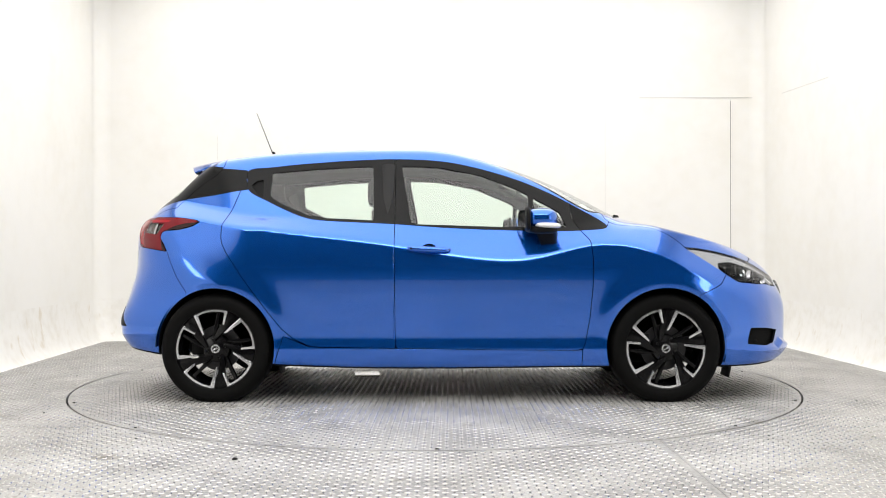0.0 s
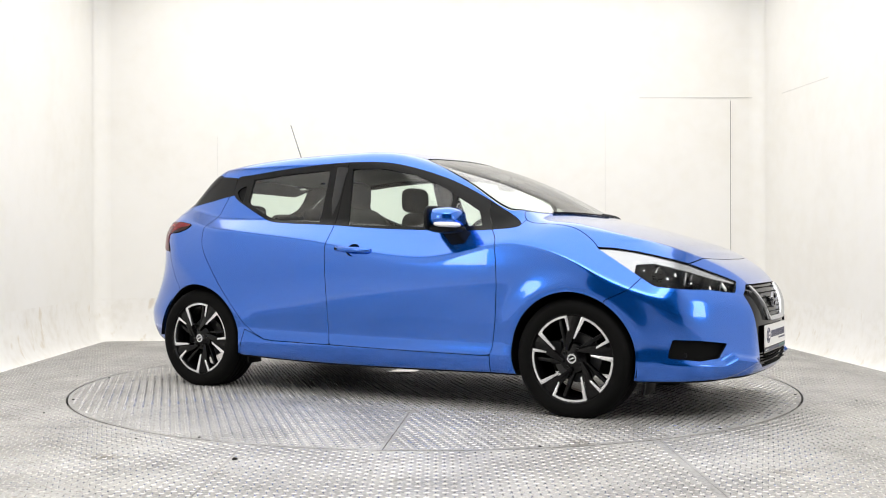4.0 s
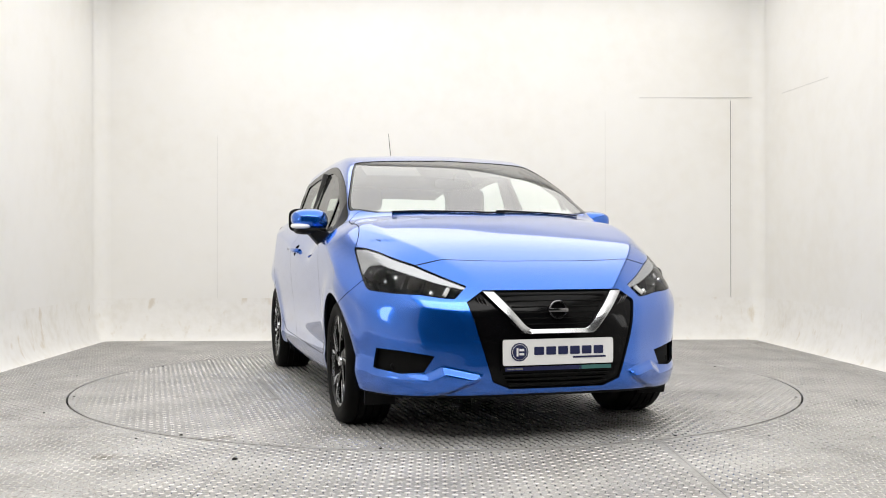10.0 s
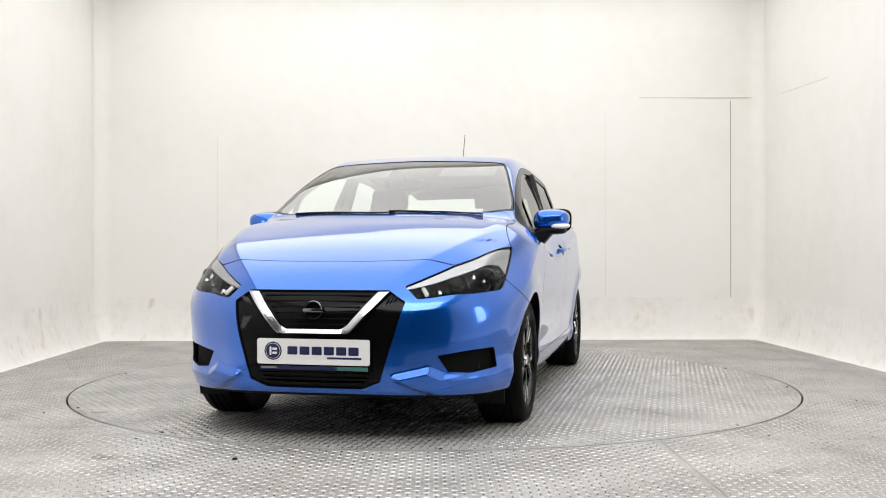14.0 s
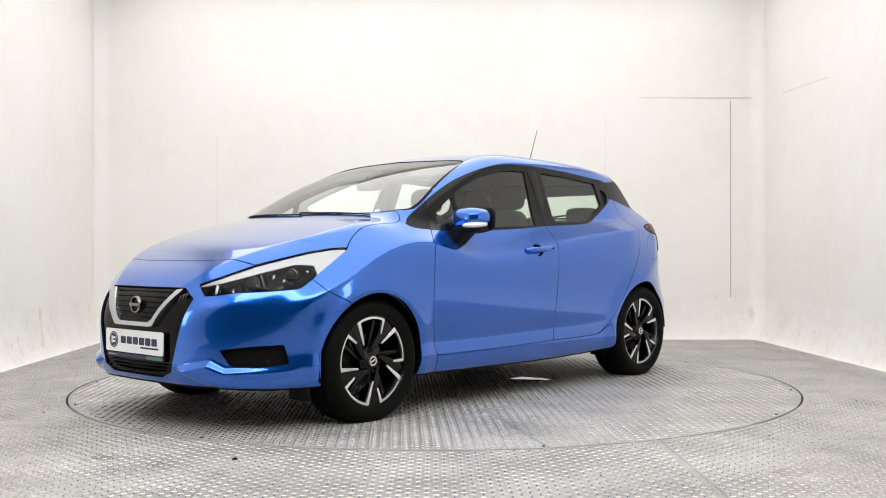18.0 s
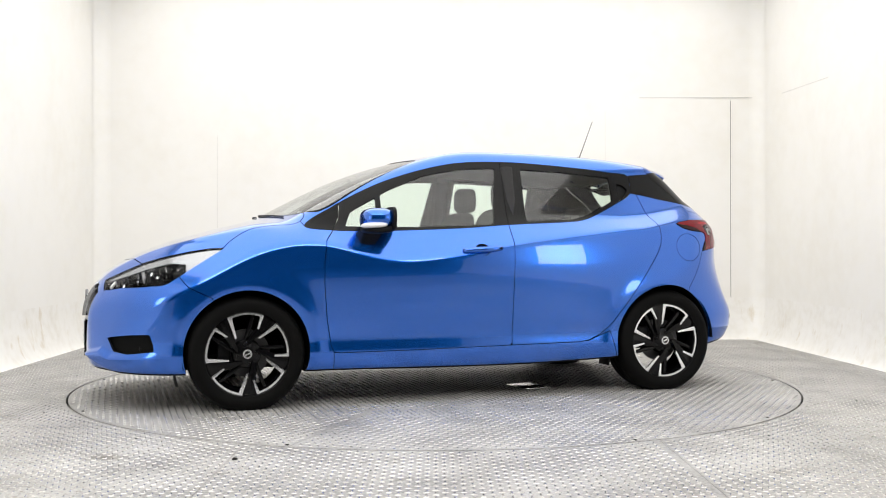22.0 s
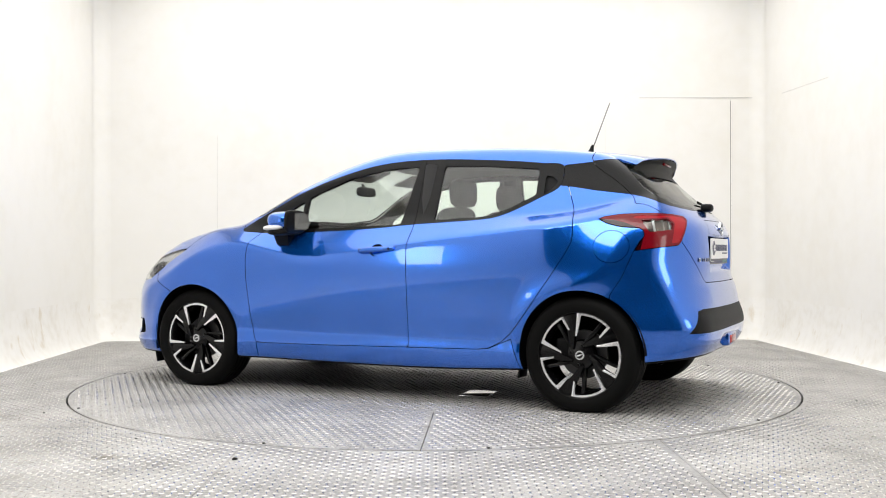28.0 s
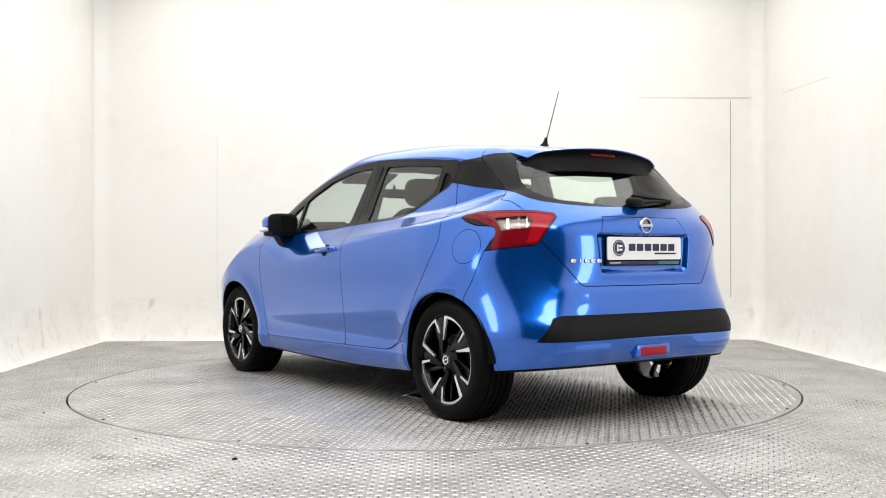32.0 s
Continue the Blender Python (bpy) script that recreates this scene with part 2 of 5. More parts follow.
belt_line = curve1([(-1.9, 1.05), (-1.3, 1.04), (-0.745, 1.02), (-0.28, 1.0), (0.257, 0.965), (0.6, 0.965), (0.92, 0.98), (1.1, 0.97), (1.3, 0.915), (1.5, 0.825), (1.9, 0.64)])
low_side = curve1([(0.10, 0.76), (0.20, 0.806), (0.29, 0.830), (0.35, 0.827), (0.43, 0.834), (0.55, 0.848), (0.70, 0.862), (0.80, 0.866), (0.9, 0.86), (1.05, 0.84)])
front_line = curve1([(0.12, 2.00), (0.20, 2.062), (0.27, 2.092), (0.36, 2.099), (0.46, 2.100), (0.55, 2.094), (0.62, 2.081), (0.70, 2.050), (0.80, 1.99)])
rear_line = curve1([(0.20, -1.80), (0.30, -1.86), (0.40, -1.905), (0.48, -1.90), (0.56, -1.872), (0.66, -1.853), (0.80, -1.852), (0.91, -1.848), (0.99, -1.825), (1.06, -1.76), (1.2, -1.60), (1.36, -1.43), (1.45, -1.33)])
hood_crease = curve1([(1.0, 0.76), (1.2, 0.735), (1.411, 0.672), (1.62, 0.585), (1.812, 0.477), (2.015, 0.308), (2.1, 0.22)])
floor_line = curve1([(-1.95, 0.30), (-1.5, 0.25), (-0.9, 0.20), (0.9, 0.19), (1.6, 0.19), (2.0, 0.20), (2.1, 0.21)])


def smax(a, b, k):
    h = np.clip(0.5 + 0.5 * (a - b) / k, 0, 1)
    return b + (a - b) * h + k * h * (1 - h)


def smin(a, b, k):
    return -smax(-a, -b, k)


def step(a, b, x):
    t = np.clip((x - a) / (b - a), 0, 1)
    return t * t * (3 - 2 * t)


def half_width(x, z):
    low = low_side(z)
    for hx in (HUB_X, -HUB_X):
        r = np.hypot(x - hx, z - HUB_Z)
        low = low + 0.014 * np.exp(-((r - 0.36) / 0.07) ** 2)
    low = low + 0.024 * np.exp(-((z - 0.45) / 0.10) ** 2) * step(-1.42, -1.70, x)
    taper = 0.45 * np.maximum(x - 1.35, 0) ** 2 + 0.42 * np.maximum(-1.3 - x, 0) ** 2
    low = low - taper - 0.16 * step(-1.05, -1.45, x) * np.maximum(z - 0.66, 0)
    zc, zb = crease_line(x), belt_line(x)
    edge = low_side(zc) - taper
    foot = 0.765 - 0.12 * np.maximum(x - 1.15, 0) ** 2 - 0.35 * np.maximum(-1.3 - x, 0) ** 2
    up = foot + (zb - z) * np.maximum(edge - foot, 0.02) / np.maximum(zb - zc, 0.055)
    body = smin(low, up, 0.018)
    pane = 0.752 - (z - 1.0) * 0.385 - 4.0 * np.maximum(0.90 - z, 0) - 0.06 * np.maximum(x - 0.3, 0) ** 2 - 0.35 * np.maximum(-1.0 - x, 0) ** 2
    return smax(body, pane, 0.02)


def top(x, y):
    s = step(0.0, 0.5, x) * (1 - step(0.95, 1.25, x))
    hood = step(1.0, 1.25, x)
    d = np.abs(y) - hood_crease(x)
    fall = 0.40 * 0.5 * (d + np.sqrt(d * d + 0.00004)) * hood
    return roof_line(x + 0.22 * y * y * s) - (0.075 - 0.02 * hood) * y * y - fall + 0.006 * hood - 0.007 * step(0.5, 0.1, x)


def body_field(x, y, z):
    y = np.abs(y)
    side = (y - half_width(x, z)) * 0.93
    roof = (z - top(x, y)) * 0.9
    hi = np.interp(y, (0.35, 0.50, 0.56, 0.75), (0.292, 0.322, 0.288, 0.296))
    lo = np.interp(y, (0.35, 0.475, 0.75), (0.292, 0.226, 0.12))
    wing = 0.030 * step(hi + 0.020, hi - 0.018, z) * step(lo - 0.016, lo + 0.014, z) * step(0.34, 0.37, y)
    ledge = 0.5 * (0.055 - np.abs(z - 0.585 - 0.05 * (y - 0.5)) + np.sqrt((0.055 - np.abs(z - 0.585 - 0.05 * (y - 0.5))) ** 2 + 0.00003))
    ledge = 0.07 * ledge * step(0.36, 0.46, y) * step(0.76, 0.66, y)
    turn_in = 0.5 * (y - 0.38 + np.sqrt((y - 0.38) ** 2 + 0.0025))
    nose = x - (front_line(z) - 0.12 * y ** 2 - 0.60 * turn_in + wing + ledge)
    wide = 0.284 + 0.12 * (z - 0.727)
    recess = 0.028 * step(wide + 0.028, wide - 0.006, y) * step(0.722, 0.762, z) * step(0.936, 0.910, z)
    recess = recess - 0.014 * step(0.62, 0.38, y) * step(0.695, 0.64, z) * step(0.50, 0.60, z)
    recess = recess - 0.010 * step(0.41, 0.36, z) * step(0.22, 0.34, y)
    lip = -0.016 * np.exp(-((z - 0.45) / 0.10) ** 2) * step(0.42, 0.72, y)
    high = step(0.55, 0.82, z)
    corner = (0.06 * y ** 2 + 1.7 * y ** 8) * (1 - high) + (0.12 * y ** 2 + 0.66 * y ** 5) * high
    tail = (rear_line(z) + recess + lip + corner - x) * 0.95
    f = smax(side, roof, 0.07)
    f = smax(f, nose, 0.10)
    f = smax(f, tail, 0.075)
    return smax(f, floor_line(x) - z, 0.03)


def body_mesh(rings=230, along=180, cap=160):
    """Half of the form (y >= 0), found by rays from an inner spine. Returns points, normals, triangles."""
    x0, x1, zc = -1.05, 1.15, 0.62
    phi = np.linspace(-math.pi / 2, math.pi / 2, rings)
    starts, ways = [], []
    for k in range(cap):
        e = math.pi / 2 * (1 - k / cap)
        starts.append(np.full(rings, x1))
        ways.append(np.stack([np.full(rings, math.sin(e)), math.cos(e) * np.cos(phi), math.cos(e) * np.sin(phi)], -1))
    for k in range(along):
        starts.append(np.full(rings, x1 + (x0 - x1) * k / (along - 1)))
        ways.append(np.stack([0 * phi, np.cos(phi), np.sin(phi)], -1))
    for k in range(1, cap + 1):
        e = math.pi / 2 * k / cap
        starts.append(np.full(rings, x0))
        ways.append(np.stack([np.full(rings, -math.sin(e)), math.cos(e) * np.cos(phi), math.cos(e) * np.sin(phi)], -1))
    o = np.stack([np.concatenate(starts), np.zeros(len(starts) * rings), np.full(len(starts) * rings, zc)], -1)
    d = np.concatenate(ways)
    d[np.abs(d) < 1e-9] = 0
    lo, hi = np.full(len(o), 0.05), np.full(len(o), 1.7)
    for _ in range(34):
        mid = (lo + hi) / 2
        p = o + d * mid[:, None]
        out = body_field(p[:, 0], p[:, 1], p[:, 2]) > 0
        hi, lo = np.where(out, mid, hi), np.where(out, lo, mid)
    p = o + d * ((lo + hi) / 2)[:, None]
    e = 0.004
    g = np.stack([body_field(*(p + e * np.eye(3)[k]).T) - body_field(*(p - e * np.eye(3)[k]).T) for k in range(3)], -1)
    g[np.abs(p[:, 1]) < 1e-6, 1] = 0
    n = g / np.maximum(np.linalg.norm(g, axis=1, keepdims=True), 1e-9)
    rows = len(starts)
    i = np.arange(rows * rings).reshape(rows, rings)
    a, b, c, dd = i[:-1, :-1].ravel(), i[:-1, 1:].ravel(), i[1:, 1:].ravel(), i[1:, :-1].ravel()
    tri = np.concatenate([np.stack([a, c, b], -1), np.stack([a, dd, c], -1)])
    area = np.linalg.norm(np.cross(p[tri[:, 1]] - p[tri[:, 0]], p[tri[:, 2]] - p[tri[:, 0]]), axis=1)
    return p, n, tri[area > 1e-9]


def cut(mesh, field, keep_below=True, gap=0.0):
    """The part of a mesh where field (a value per point) lies below -gap, or above +gap."""
    p, n, tri = mesh
    f = field + gap if keep_below else gap - field
    sign = f < 0
    k = sign[tri].sum(1)
    whole = tri[k == 3]
    mixed = tri[(k == 1) | (k == 2)]
    if len(mixed):
        one = sign[mixed].sum(1) == 1
        lone = np.where(one[:, None], sign[mixed], ~sign[mixed]).argmax(1)
        r = np.arange(len(mixed))
        a, b, c = mixed[r, lone], mixed[r, (lone + 1) % 3], mixed[r, (lone + 2) % 3]
        edges = np.concatenate([np.stack([a, b], -1), np.stack([a, c], -1)])
        key = np.sort(edges, 1)
        u, inv = np.unique(key, axis=0, return_inverse=True)
        inv = inv.ravel()
        t = (f[u[:, 0]] / (f[u[:, 0]] - f[u[:, 1]]))[:, None]
        np_, nn = p[u[:, 0]] * (1 - t) + p[u[:, 1]] * t, n[u[:, 0]] * (1 - t) + n[u[:, 1]] * t
        nn /= np.maximum(np.linalg.norm(nn, axis=1, keepdims=True), 1e-9)
        ab, ac = inv[:len(mixed)] + len(p), inv[len(mixed):] + len(p)
        tris = [whole, np.stack([a, ab, ac], -1)[one]]
        two = ~one
        tris += [np.stack([ab, b, c], -1)[two], np.stack([ab, c, ac], -1)[two]]
        p, n = np.concatenate([p, np_]), np.concatenate([n, nn])
        whole = np.concatenate(tris)
    used, inv = np.unique(whole, return_inverse=True)
    return p[used], n[used], inv.reshape(whole.shape)


def carve(mesh, field, gap=0.0021):
    """Splits a mesh along field = 0 into the piece inside and the rest, a small gap between them."""
    v = field(*mesh[0].T) if callable(field) else field
    return cut(mesh, v, True, gap), cut(mesh, v, False, gap)


def mirror(mesh):
    p, n, t = mesh
    return p * (1, -1, 1), n * (1, -1, 1), t[:, ::-1]


def skin(name, mesh, material, parent, label="", depth=0.014, shift=0.0, joined=False):
    """A panel: the piece of skin with its rim turned inwards. joined: it reaches over the car's middle line."""
    p, n, t = mesh
    if len(t) == 0:
        return None
    if joined:
        p = p.copy()
        p[np.abs(p[:, 1]) < 1e-5, 1] = 0
        mp, mn, mt = mirror((p, n, t))
        mid = p[:, 1] == 0
        new_index = np.where(mid, np.arange(len(p)), len(p) + np.cumsum(~mid) - 1)
        p, n, t = np.concatenate([p, mp[~mid]]), np.concatenate([n, mn[~mid]]), np.concatenate([t, new_index[mt]])
    p = p + n * shift
    faces = len(t)
    if depth:
        e = np.concatenate([t[:, [0, 1]], t[:, [1, 2]], t[:, [2, 0]]])
        key = np.sort(e, 1)
        u, first, count = np.unique(key, axis=0, return_index=True, return_counts=True)
        rim = e[first[count == 1]]
        ids, inv = np.unique(rim, return_inverse=True)
        inv = inv.reshape(rim.shape)
        base = len(p)
        # two rings: a small rounded lip, then straight in
        ring0 = p[ids]
        ring2 = p[ids] - n[ids] * depth
        p = np.concatenate([p, ring0, ring2])
        n2 = np.concatenate([n, n[ids], n[ids]])
        a, b = inv[:, 0] + base, inv[:, 1] + base
        c, d = b + len(ids), a + len(ids)
        t = np.concatenate([t, np.stack([b, a, d], -1), np.stack([b, d, c], -1)])
        side = np.zeros_like(n2)
        fn = np.cross(p[b] - p[a], -n[rim[:, 0]])
        np.add.at(side, a, -fn)
        np.add.at(side, b, -fn)
        side[base + len(ids):] = side[base:base + len(ids)]
        ln = np.linalg.norm(side, axis=1, keepdims=True)
        n = np.where(ln > 1e-12, side / np.maximum(ln, 1e-12), n2)
    ob = link_mesh(name, p, t, material, parent, label, n)
    # rims of blue panels go dark: gap shade put in as colour
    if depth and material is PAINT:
        ob.data.materials.append(GAP_SHADE)
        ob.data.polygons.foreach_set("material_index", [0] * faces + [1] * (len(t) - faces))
    return ob


# ---- the booth ----
def thing(name, label, category, group="", kind=""):
    return tagged(new(name), label, category, group, kind)


ROOM = {"x0": -3.09, "x1": 3.09, "y0": -8.2, "y1": 3.045, "h": 3.6}
LEAN = -0.0327
R_TABLE = 2.233


def cove_profile():
    """The hollow curve at the foot of the walls: (outwards, up) from the floor to the upright face."""
    return [(0.115 * math.sin(k / 12 * math.pi / 2), 0.40 * (1 - math.cos(k / 12 * math.pi / 2)) ** 0.9) for k in range(1, 13)]


def wall_run(name, a, b, label):
    """A wall from a to b on the floor plan, with a cove at its foot; the room lies to the left of a to b."""
    a, b = Vector((*a, 0)), Vector((*b, 0))
    along = (b - a).normalized()
    out = Vector((along.y, -along.x, 0))
    prof = [(-0.004, -0.02), (0.0, 0.0)]
    prof += cove_profile()
    prof += [(0.115, 0.9), (0.115, 2.0), (0.115, ROOM["h"]), (0.30, ROOM["h"]), (0.30, -0.02)]
    n = 24
    v, f = [], []
    for i in range(n + 1):
        p = a - along * 0.2 + (b - a + along * 0.4) * (i / n)
        v += [p + out * o + Vector((0, 0, z)) for o, z in prof]
    m = len(prof)
    for i in range(n):
        for k in range(m):
            f.append((i * m + k, i * m + (k + 1) % m, (i + 1) * m + (k + 1) % m, (i + 1) * m + k))
    f += [tuple(range(m))[::-1], tuple(n * m + k for k in range(m))]
    ob = link_mesh(name, [tuple(q) for q in v], f, WALL, None, label, kind="structure")
    ob.data.set_sharp_from_angle(angle=radians(50))
    ob.data.materials.append(COVE)
    for poly in ob.data.polygons:
        poly.material_index = 1 if poly.center.z < 0.42 and "south" not in name and name != "wall_front" else 0
    return ob


def corner_run(name, at, way_a, way_b, r=0.13):
    """A rounded inner corner of two walls, with the same coved foot; way_a and way_b point along the walls, away from the corner."""
    v, f, n = [], [], 8
    prof = [(0.0, 0.0), *cove_profile()]
    prof += [(0.115, 0.9), (0.115, ROOM["h"])]
    a, b = Vector((*way_a, 0)).normalized(), Vector((*way_b, 0)).normalized()
    to_a, to_b = -(b - a * a.dot(b)).normalized(), -(a - b * a.dot(b)).normalized()
    for o, z in prof:
        c = Vector((*at, 0)) - (a + b) * (o - 0.0012) + (a + b) * r
        for k in range(n + 1):
            t = math.pi / 2 * k / n
            v.append(tuple(c + (to_a * math.cos(t) + to_b * math.sin(t)).normalized() * r + Vector((0, 0, z))))
    for i in range(len(prof) - 1):
        for k in range(n):
            q = (i * (n + 1) + k, i * (n + 1) + k + 1, (i + 1) * (n + 1) + k + 1, (i + 1) * (n + 1) + k)
            f.append(q)
    ob = link_mesh(name, v, f, WALL, None, "rounded white inner corner of the booth", kind="structure")
    ob.data.materials.append(COVE)
    for poly in ob.data.polygons:
        poly.material_index = 1 if poly.center.z < 0.42 else 0
    return ob


def wx(side, y):
    return (ROOM["x0"] if side < 0 else ROOM["x1"]) + LEAN * (y - 1.77)


B0, B1 = (wx(-1, 3.03), 3.028), (wx(1, 3.068), 3.068)
F0, F1 = (wx(-1, ROOM["y0"]), ROOM["y0"]), (wx(1, ROOM["y0"]), ROOM["y0"])
wall_run("wall_back", B1, B0, "white painted back wall with a curved scuffed foot")
G0, G1 = (wx(-1, -4.9), -4.9), (wx(1, -4.9), -4.9)
wall_run("wall_west", B0, G0, "white painted side wall with a curved scuffed foot")
wall_run("wall_east", G1, B1, "white painted side wall with a curved scuffed foot")
# unseen dark walls added for the open end, so the car reflects dark there
for dark_name, p0, p1 in (("wall_southwest", G0, F0), ("wall_southeast", F1, G1)):
    out_x = -0.03 if p0[0] < 0 else 0.03
    wall_run(dark_name, (p0[0] + out_x, p0[1]), (p1[0] + out_x, p1[1]), "unseen dark side wall standing in for the booth's open end").data.materials[0] = END_WALL
wall_run("wall_front", F0, F1, "unseen dark wall standing in for the booth's open end").data.materials[0] = END_WALL
corner_run("wall_corner_1", B0, (B1[0] - B0[0], B1[1] - B0[1]), (F0[0] - B0[0], F0[1] - B0[1]))
corner_run("wall_corner_2", B1, (B0[0] - B1[0], B0[1] - B1[1]), (F1[0] - B1[0], F1[1] - B1[1]))
part("ceiling", box(6.9, 8.2, 0.15, pose(0, -0.8, ROOM["h"] + 0.07)), WALL)["kind"] = "structure"
# unseen dark ceiling added over the same end
part("ceiling_front", box(6.9, 3.4, 0.15, pose(0, -6.602, ROOM["h"] + 0.07)), END_WALL)["kind"] = "structure"


def flat(mesh):
    return np.asarray(mesh[0], float), np.tile((0.0, 0.0, 1.0), (len(mesh[0]), 1)), np.asarray(mesh[1])


def ring_floor():
    """The fixed floor round the turntable, from the rim to the walls, as points and triangles."""
    n, m = 240, 6
    v, f = [], []
    for k in range(n):
        t = 2 * math.pi * k / n
        c, s = math.cos(t), math.sin(t)
        reach = min((3.6 / abs(c)) if abs(c) > 1e-6 else 99, ((3.3 if s > 0 else 8.4) / abs(s)) if abs(s) > 1e-6 else 99)
        for i in range(m + 1):
            r = R_TABLE + 0.006 + (reach - R_TABLE - 0.006) * i / m
            v.append((r * c, r * s, 0))
    for k in range(n):
        a, b = k * (m + 1), ((k + 1) % n) * (m + 1)
        for i in range(m):
            f += [(a + i, a + i + 1, b + i + 1), (a + i, b + i + 1, b + i)]
    return flat((v, f))


SEAMS = (-2.69, -0.84, 1.0, 2.86)
FLOOR = part("floor", box(7.4, 11.9, 0.04, pose(0, -2.5, -0.07)), SEAM, None, "worn grey steel tread-plate floor with sheet joints")
FLOOR["kind"] = "structure"
field_mesh = ring_floor()
edges = (-9.0, *SEAMS, 9.0)
# unseen floor added in a dark tone to darken what the bumper reflects
apron = cut(field_mesh, field_mesh[0][:, 1] + 4.6, True, 0.002)
field_mesh = cut(field_mesh, field_mesh[0][:, 1] + 4.6, False, 0.002)
skin("floor_dark_helper", apron, END_WALL, FLOOR, "added unseen dark floor that darkens the car's reflections", depth=0.045)
for e0, e1 in zip(edges, edges[1:]):
    piece = cut(field_mesh, e0 - field_mesh[0][:, 0], True, 0.0014)
    piece = cut(piece, piece[0][:, 0] - e1, True, 0.0014)
    skin("floor_sheet", piece, PLATE, FLOOR, depth=0.045)
TABLE = thing("turntable", "round steel tread-plate turntable set flush in floor", "turntable")
part("base_disc", lathe([(0.0, -0.032), (R_TABLE - 0.01, -0.032), (R_TABLE - 0.01, -0.05)], 180, "z"), SEAM, TABLE)


def disc_mesh(n=240, m=24):
    v, f = [(0, 0, 0)], []
    for i in range(1, m + 1):
        for k in range(n):
            t = 2 * math.pi * k / n
            r = (R_TABLE - 0.006) * i / m
            v.append((r * math.cos(t), r * math.sin(t), 0))
    for k in range(n):
        f.append((0, 1 + k, 1 + (k + 1) % n))
        for i in range(m - 1):
            a, b = 1 + i * n + k, 1 + i * n + (k + 1) % n
            f += [(a, a + n, b + n), (a, b + n, b)]
    return flat((v, f))


SMOOTH_L = outline([(-0.52, 1.08), (0.66, 0.97), (1.62, 2.35), (-1.10, 2.45)], sharp=True)
SMOOTH_R = outline([(-0.50, -1.08), (0.47, -1.07), (1.08, -2.38), (-1.15, -2.45)], sharp=True)
table_mesh = disc_mesh()
for line in (SMOOTH_L, SMOOTH_R):
    piece, table_mesh = carve(table_mesh, lambda x, y, z: inside(x, y, line), 0.002)
    skin("cover_plate", piece, PLATE, TABLE, "worn steel cover plate", depth=0.012)
skin("tread_disc", table_mesh, PLATE, TABLE, "raised-bar tread plate", depth=0.04)

# ---- the car ----
CAR = thing("car", "metallic blue five-door hatchback with black alloy wheels", "car")


def side_in(points, sharp=False, low=0.4):
    line = outline(points, sharp=sharp)
    return lambda x, y, z: np.maximum(inside(x, z, line), low - y)


def top_in(points, sharp=False, low=0.6):
    line = outline(points, sharp=sharp)
    return lambda x, y, z: np.maximum(inside(x, y, line), low - z)


def front_in(points, x_min=1.2, sharp=False):
    line = outline(points, sharp=sharp)
    return lambda x, y, z: np.maximum(inside(y, z, line), x_min - x)


def rear_in(points, x_max=-1.1, sharp=False):
    line = outline(points, sharp=sharp)
    return lambda x, y, z: np.maximum(inside(y, z, line), x - x_max)


def nose_in(points, sharp=False):
    """Outline on the front corner, over x - y and z."""
    line = outline(points, sharp=sharp)
    return lambda x, y, z: np.maximum(inside(x - y, z, line), 1.2 - x)


def tail_in(points, sharp=False):
    line = outline(points, sharp=sharp)
    return lambda x, y, z: np.maximum(inside(-x - y, z, line), x + 1.1)


def arch(x, y, z):
    f = np.minimum(np.hypot(x - HUB_X, z - HUB_Z - 0.008), np.hypot(x + HUB_X, z - HUB_Z - 0.008)) - 0.333
    return np.maximum(f, 0.52 - y)


DLO = side_in([(0.945, 0.984), (0.772, 1.100), (0.495, 1.236), (0.208, 1.328), (0.002, 1.368), (-0.292, 1.381), (-0.697, 1.361), (-0.979, 1.334), (-1.112, 1.314), (-1.118, 1.26),
               (-1.105, 1.20), (-0.981, 1.129), (-0.823, 1.056), (-0.74, 1.03), (-0.62, 1.018), (-0.264, 1.0), (0.003, 0.98), (0.259, 0.968), (0.55, 0.960), (0.798, 0.962)])
R_GLASS = side_in([(-0.973, 1.300), (-0.678, 1.326), (-0.389, 1.338), (-0.377, 1.022), (-0.66, 1.036), (-0.75, 1.05), (-0.834, 1.085), (-0.973, 1.155)], sharp=True)
F_GLASS = side_in([(-0.224, 1.338), (-0.1, 1.337), (0.003, 1.329), (0.229, 1.284), (0.44, 1.20), (0.50, 1.168), (0.50, 0.983), (0.326, 0.984), (-0.127, 0.999), (-0.165, 1.003)], sharp=True)
S_GLASS = side_in([(0.53, 1.150), (0.60, 1.112), (0.68, 1.066), (0.715, 0.985), (0.53, 0.983)], sharp=True)
VENT = side_in([(-1.092, 1.225), (-1.061, 1.252), (-1.019, 1.261), (-1.019, 1.154), (-1.045, 1.17)], sharp=True)
WINDSCREEN = top_in([(1.105, -0.2), (1.105, 0.1), (1.07, 0.33), (0.99, 0.55), (0.88, 0.682), (0.81, 0.690), (0.55, 0.628), (0.33, 0.568), (0.25, 0.535), (0.235, 0.48), (0.265, 0.25), (0.275, 0.1), (0.275, -0.2)], low=0.9)
C_PILLAR = side_in([(-1.114, 1.316), (-1.20, 1.324), (-1.275, 1.330), (-1.6, 1.33), (-1.6, 1.13), (-1.484, 1.148), (-1.30, 1.172), (-1.19, 1.192), (-1.108, 1.203), (-1.122, 1.26)], sharp=True)
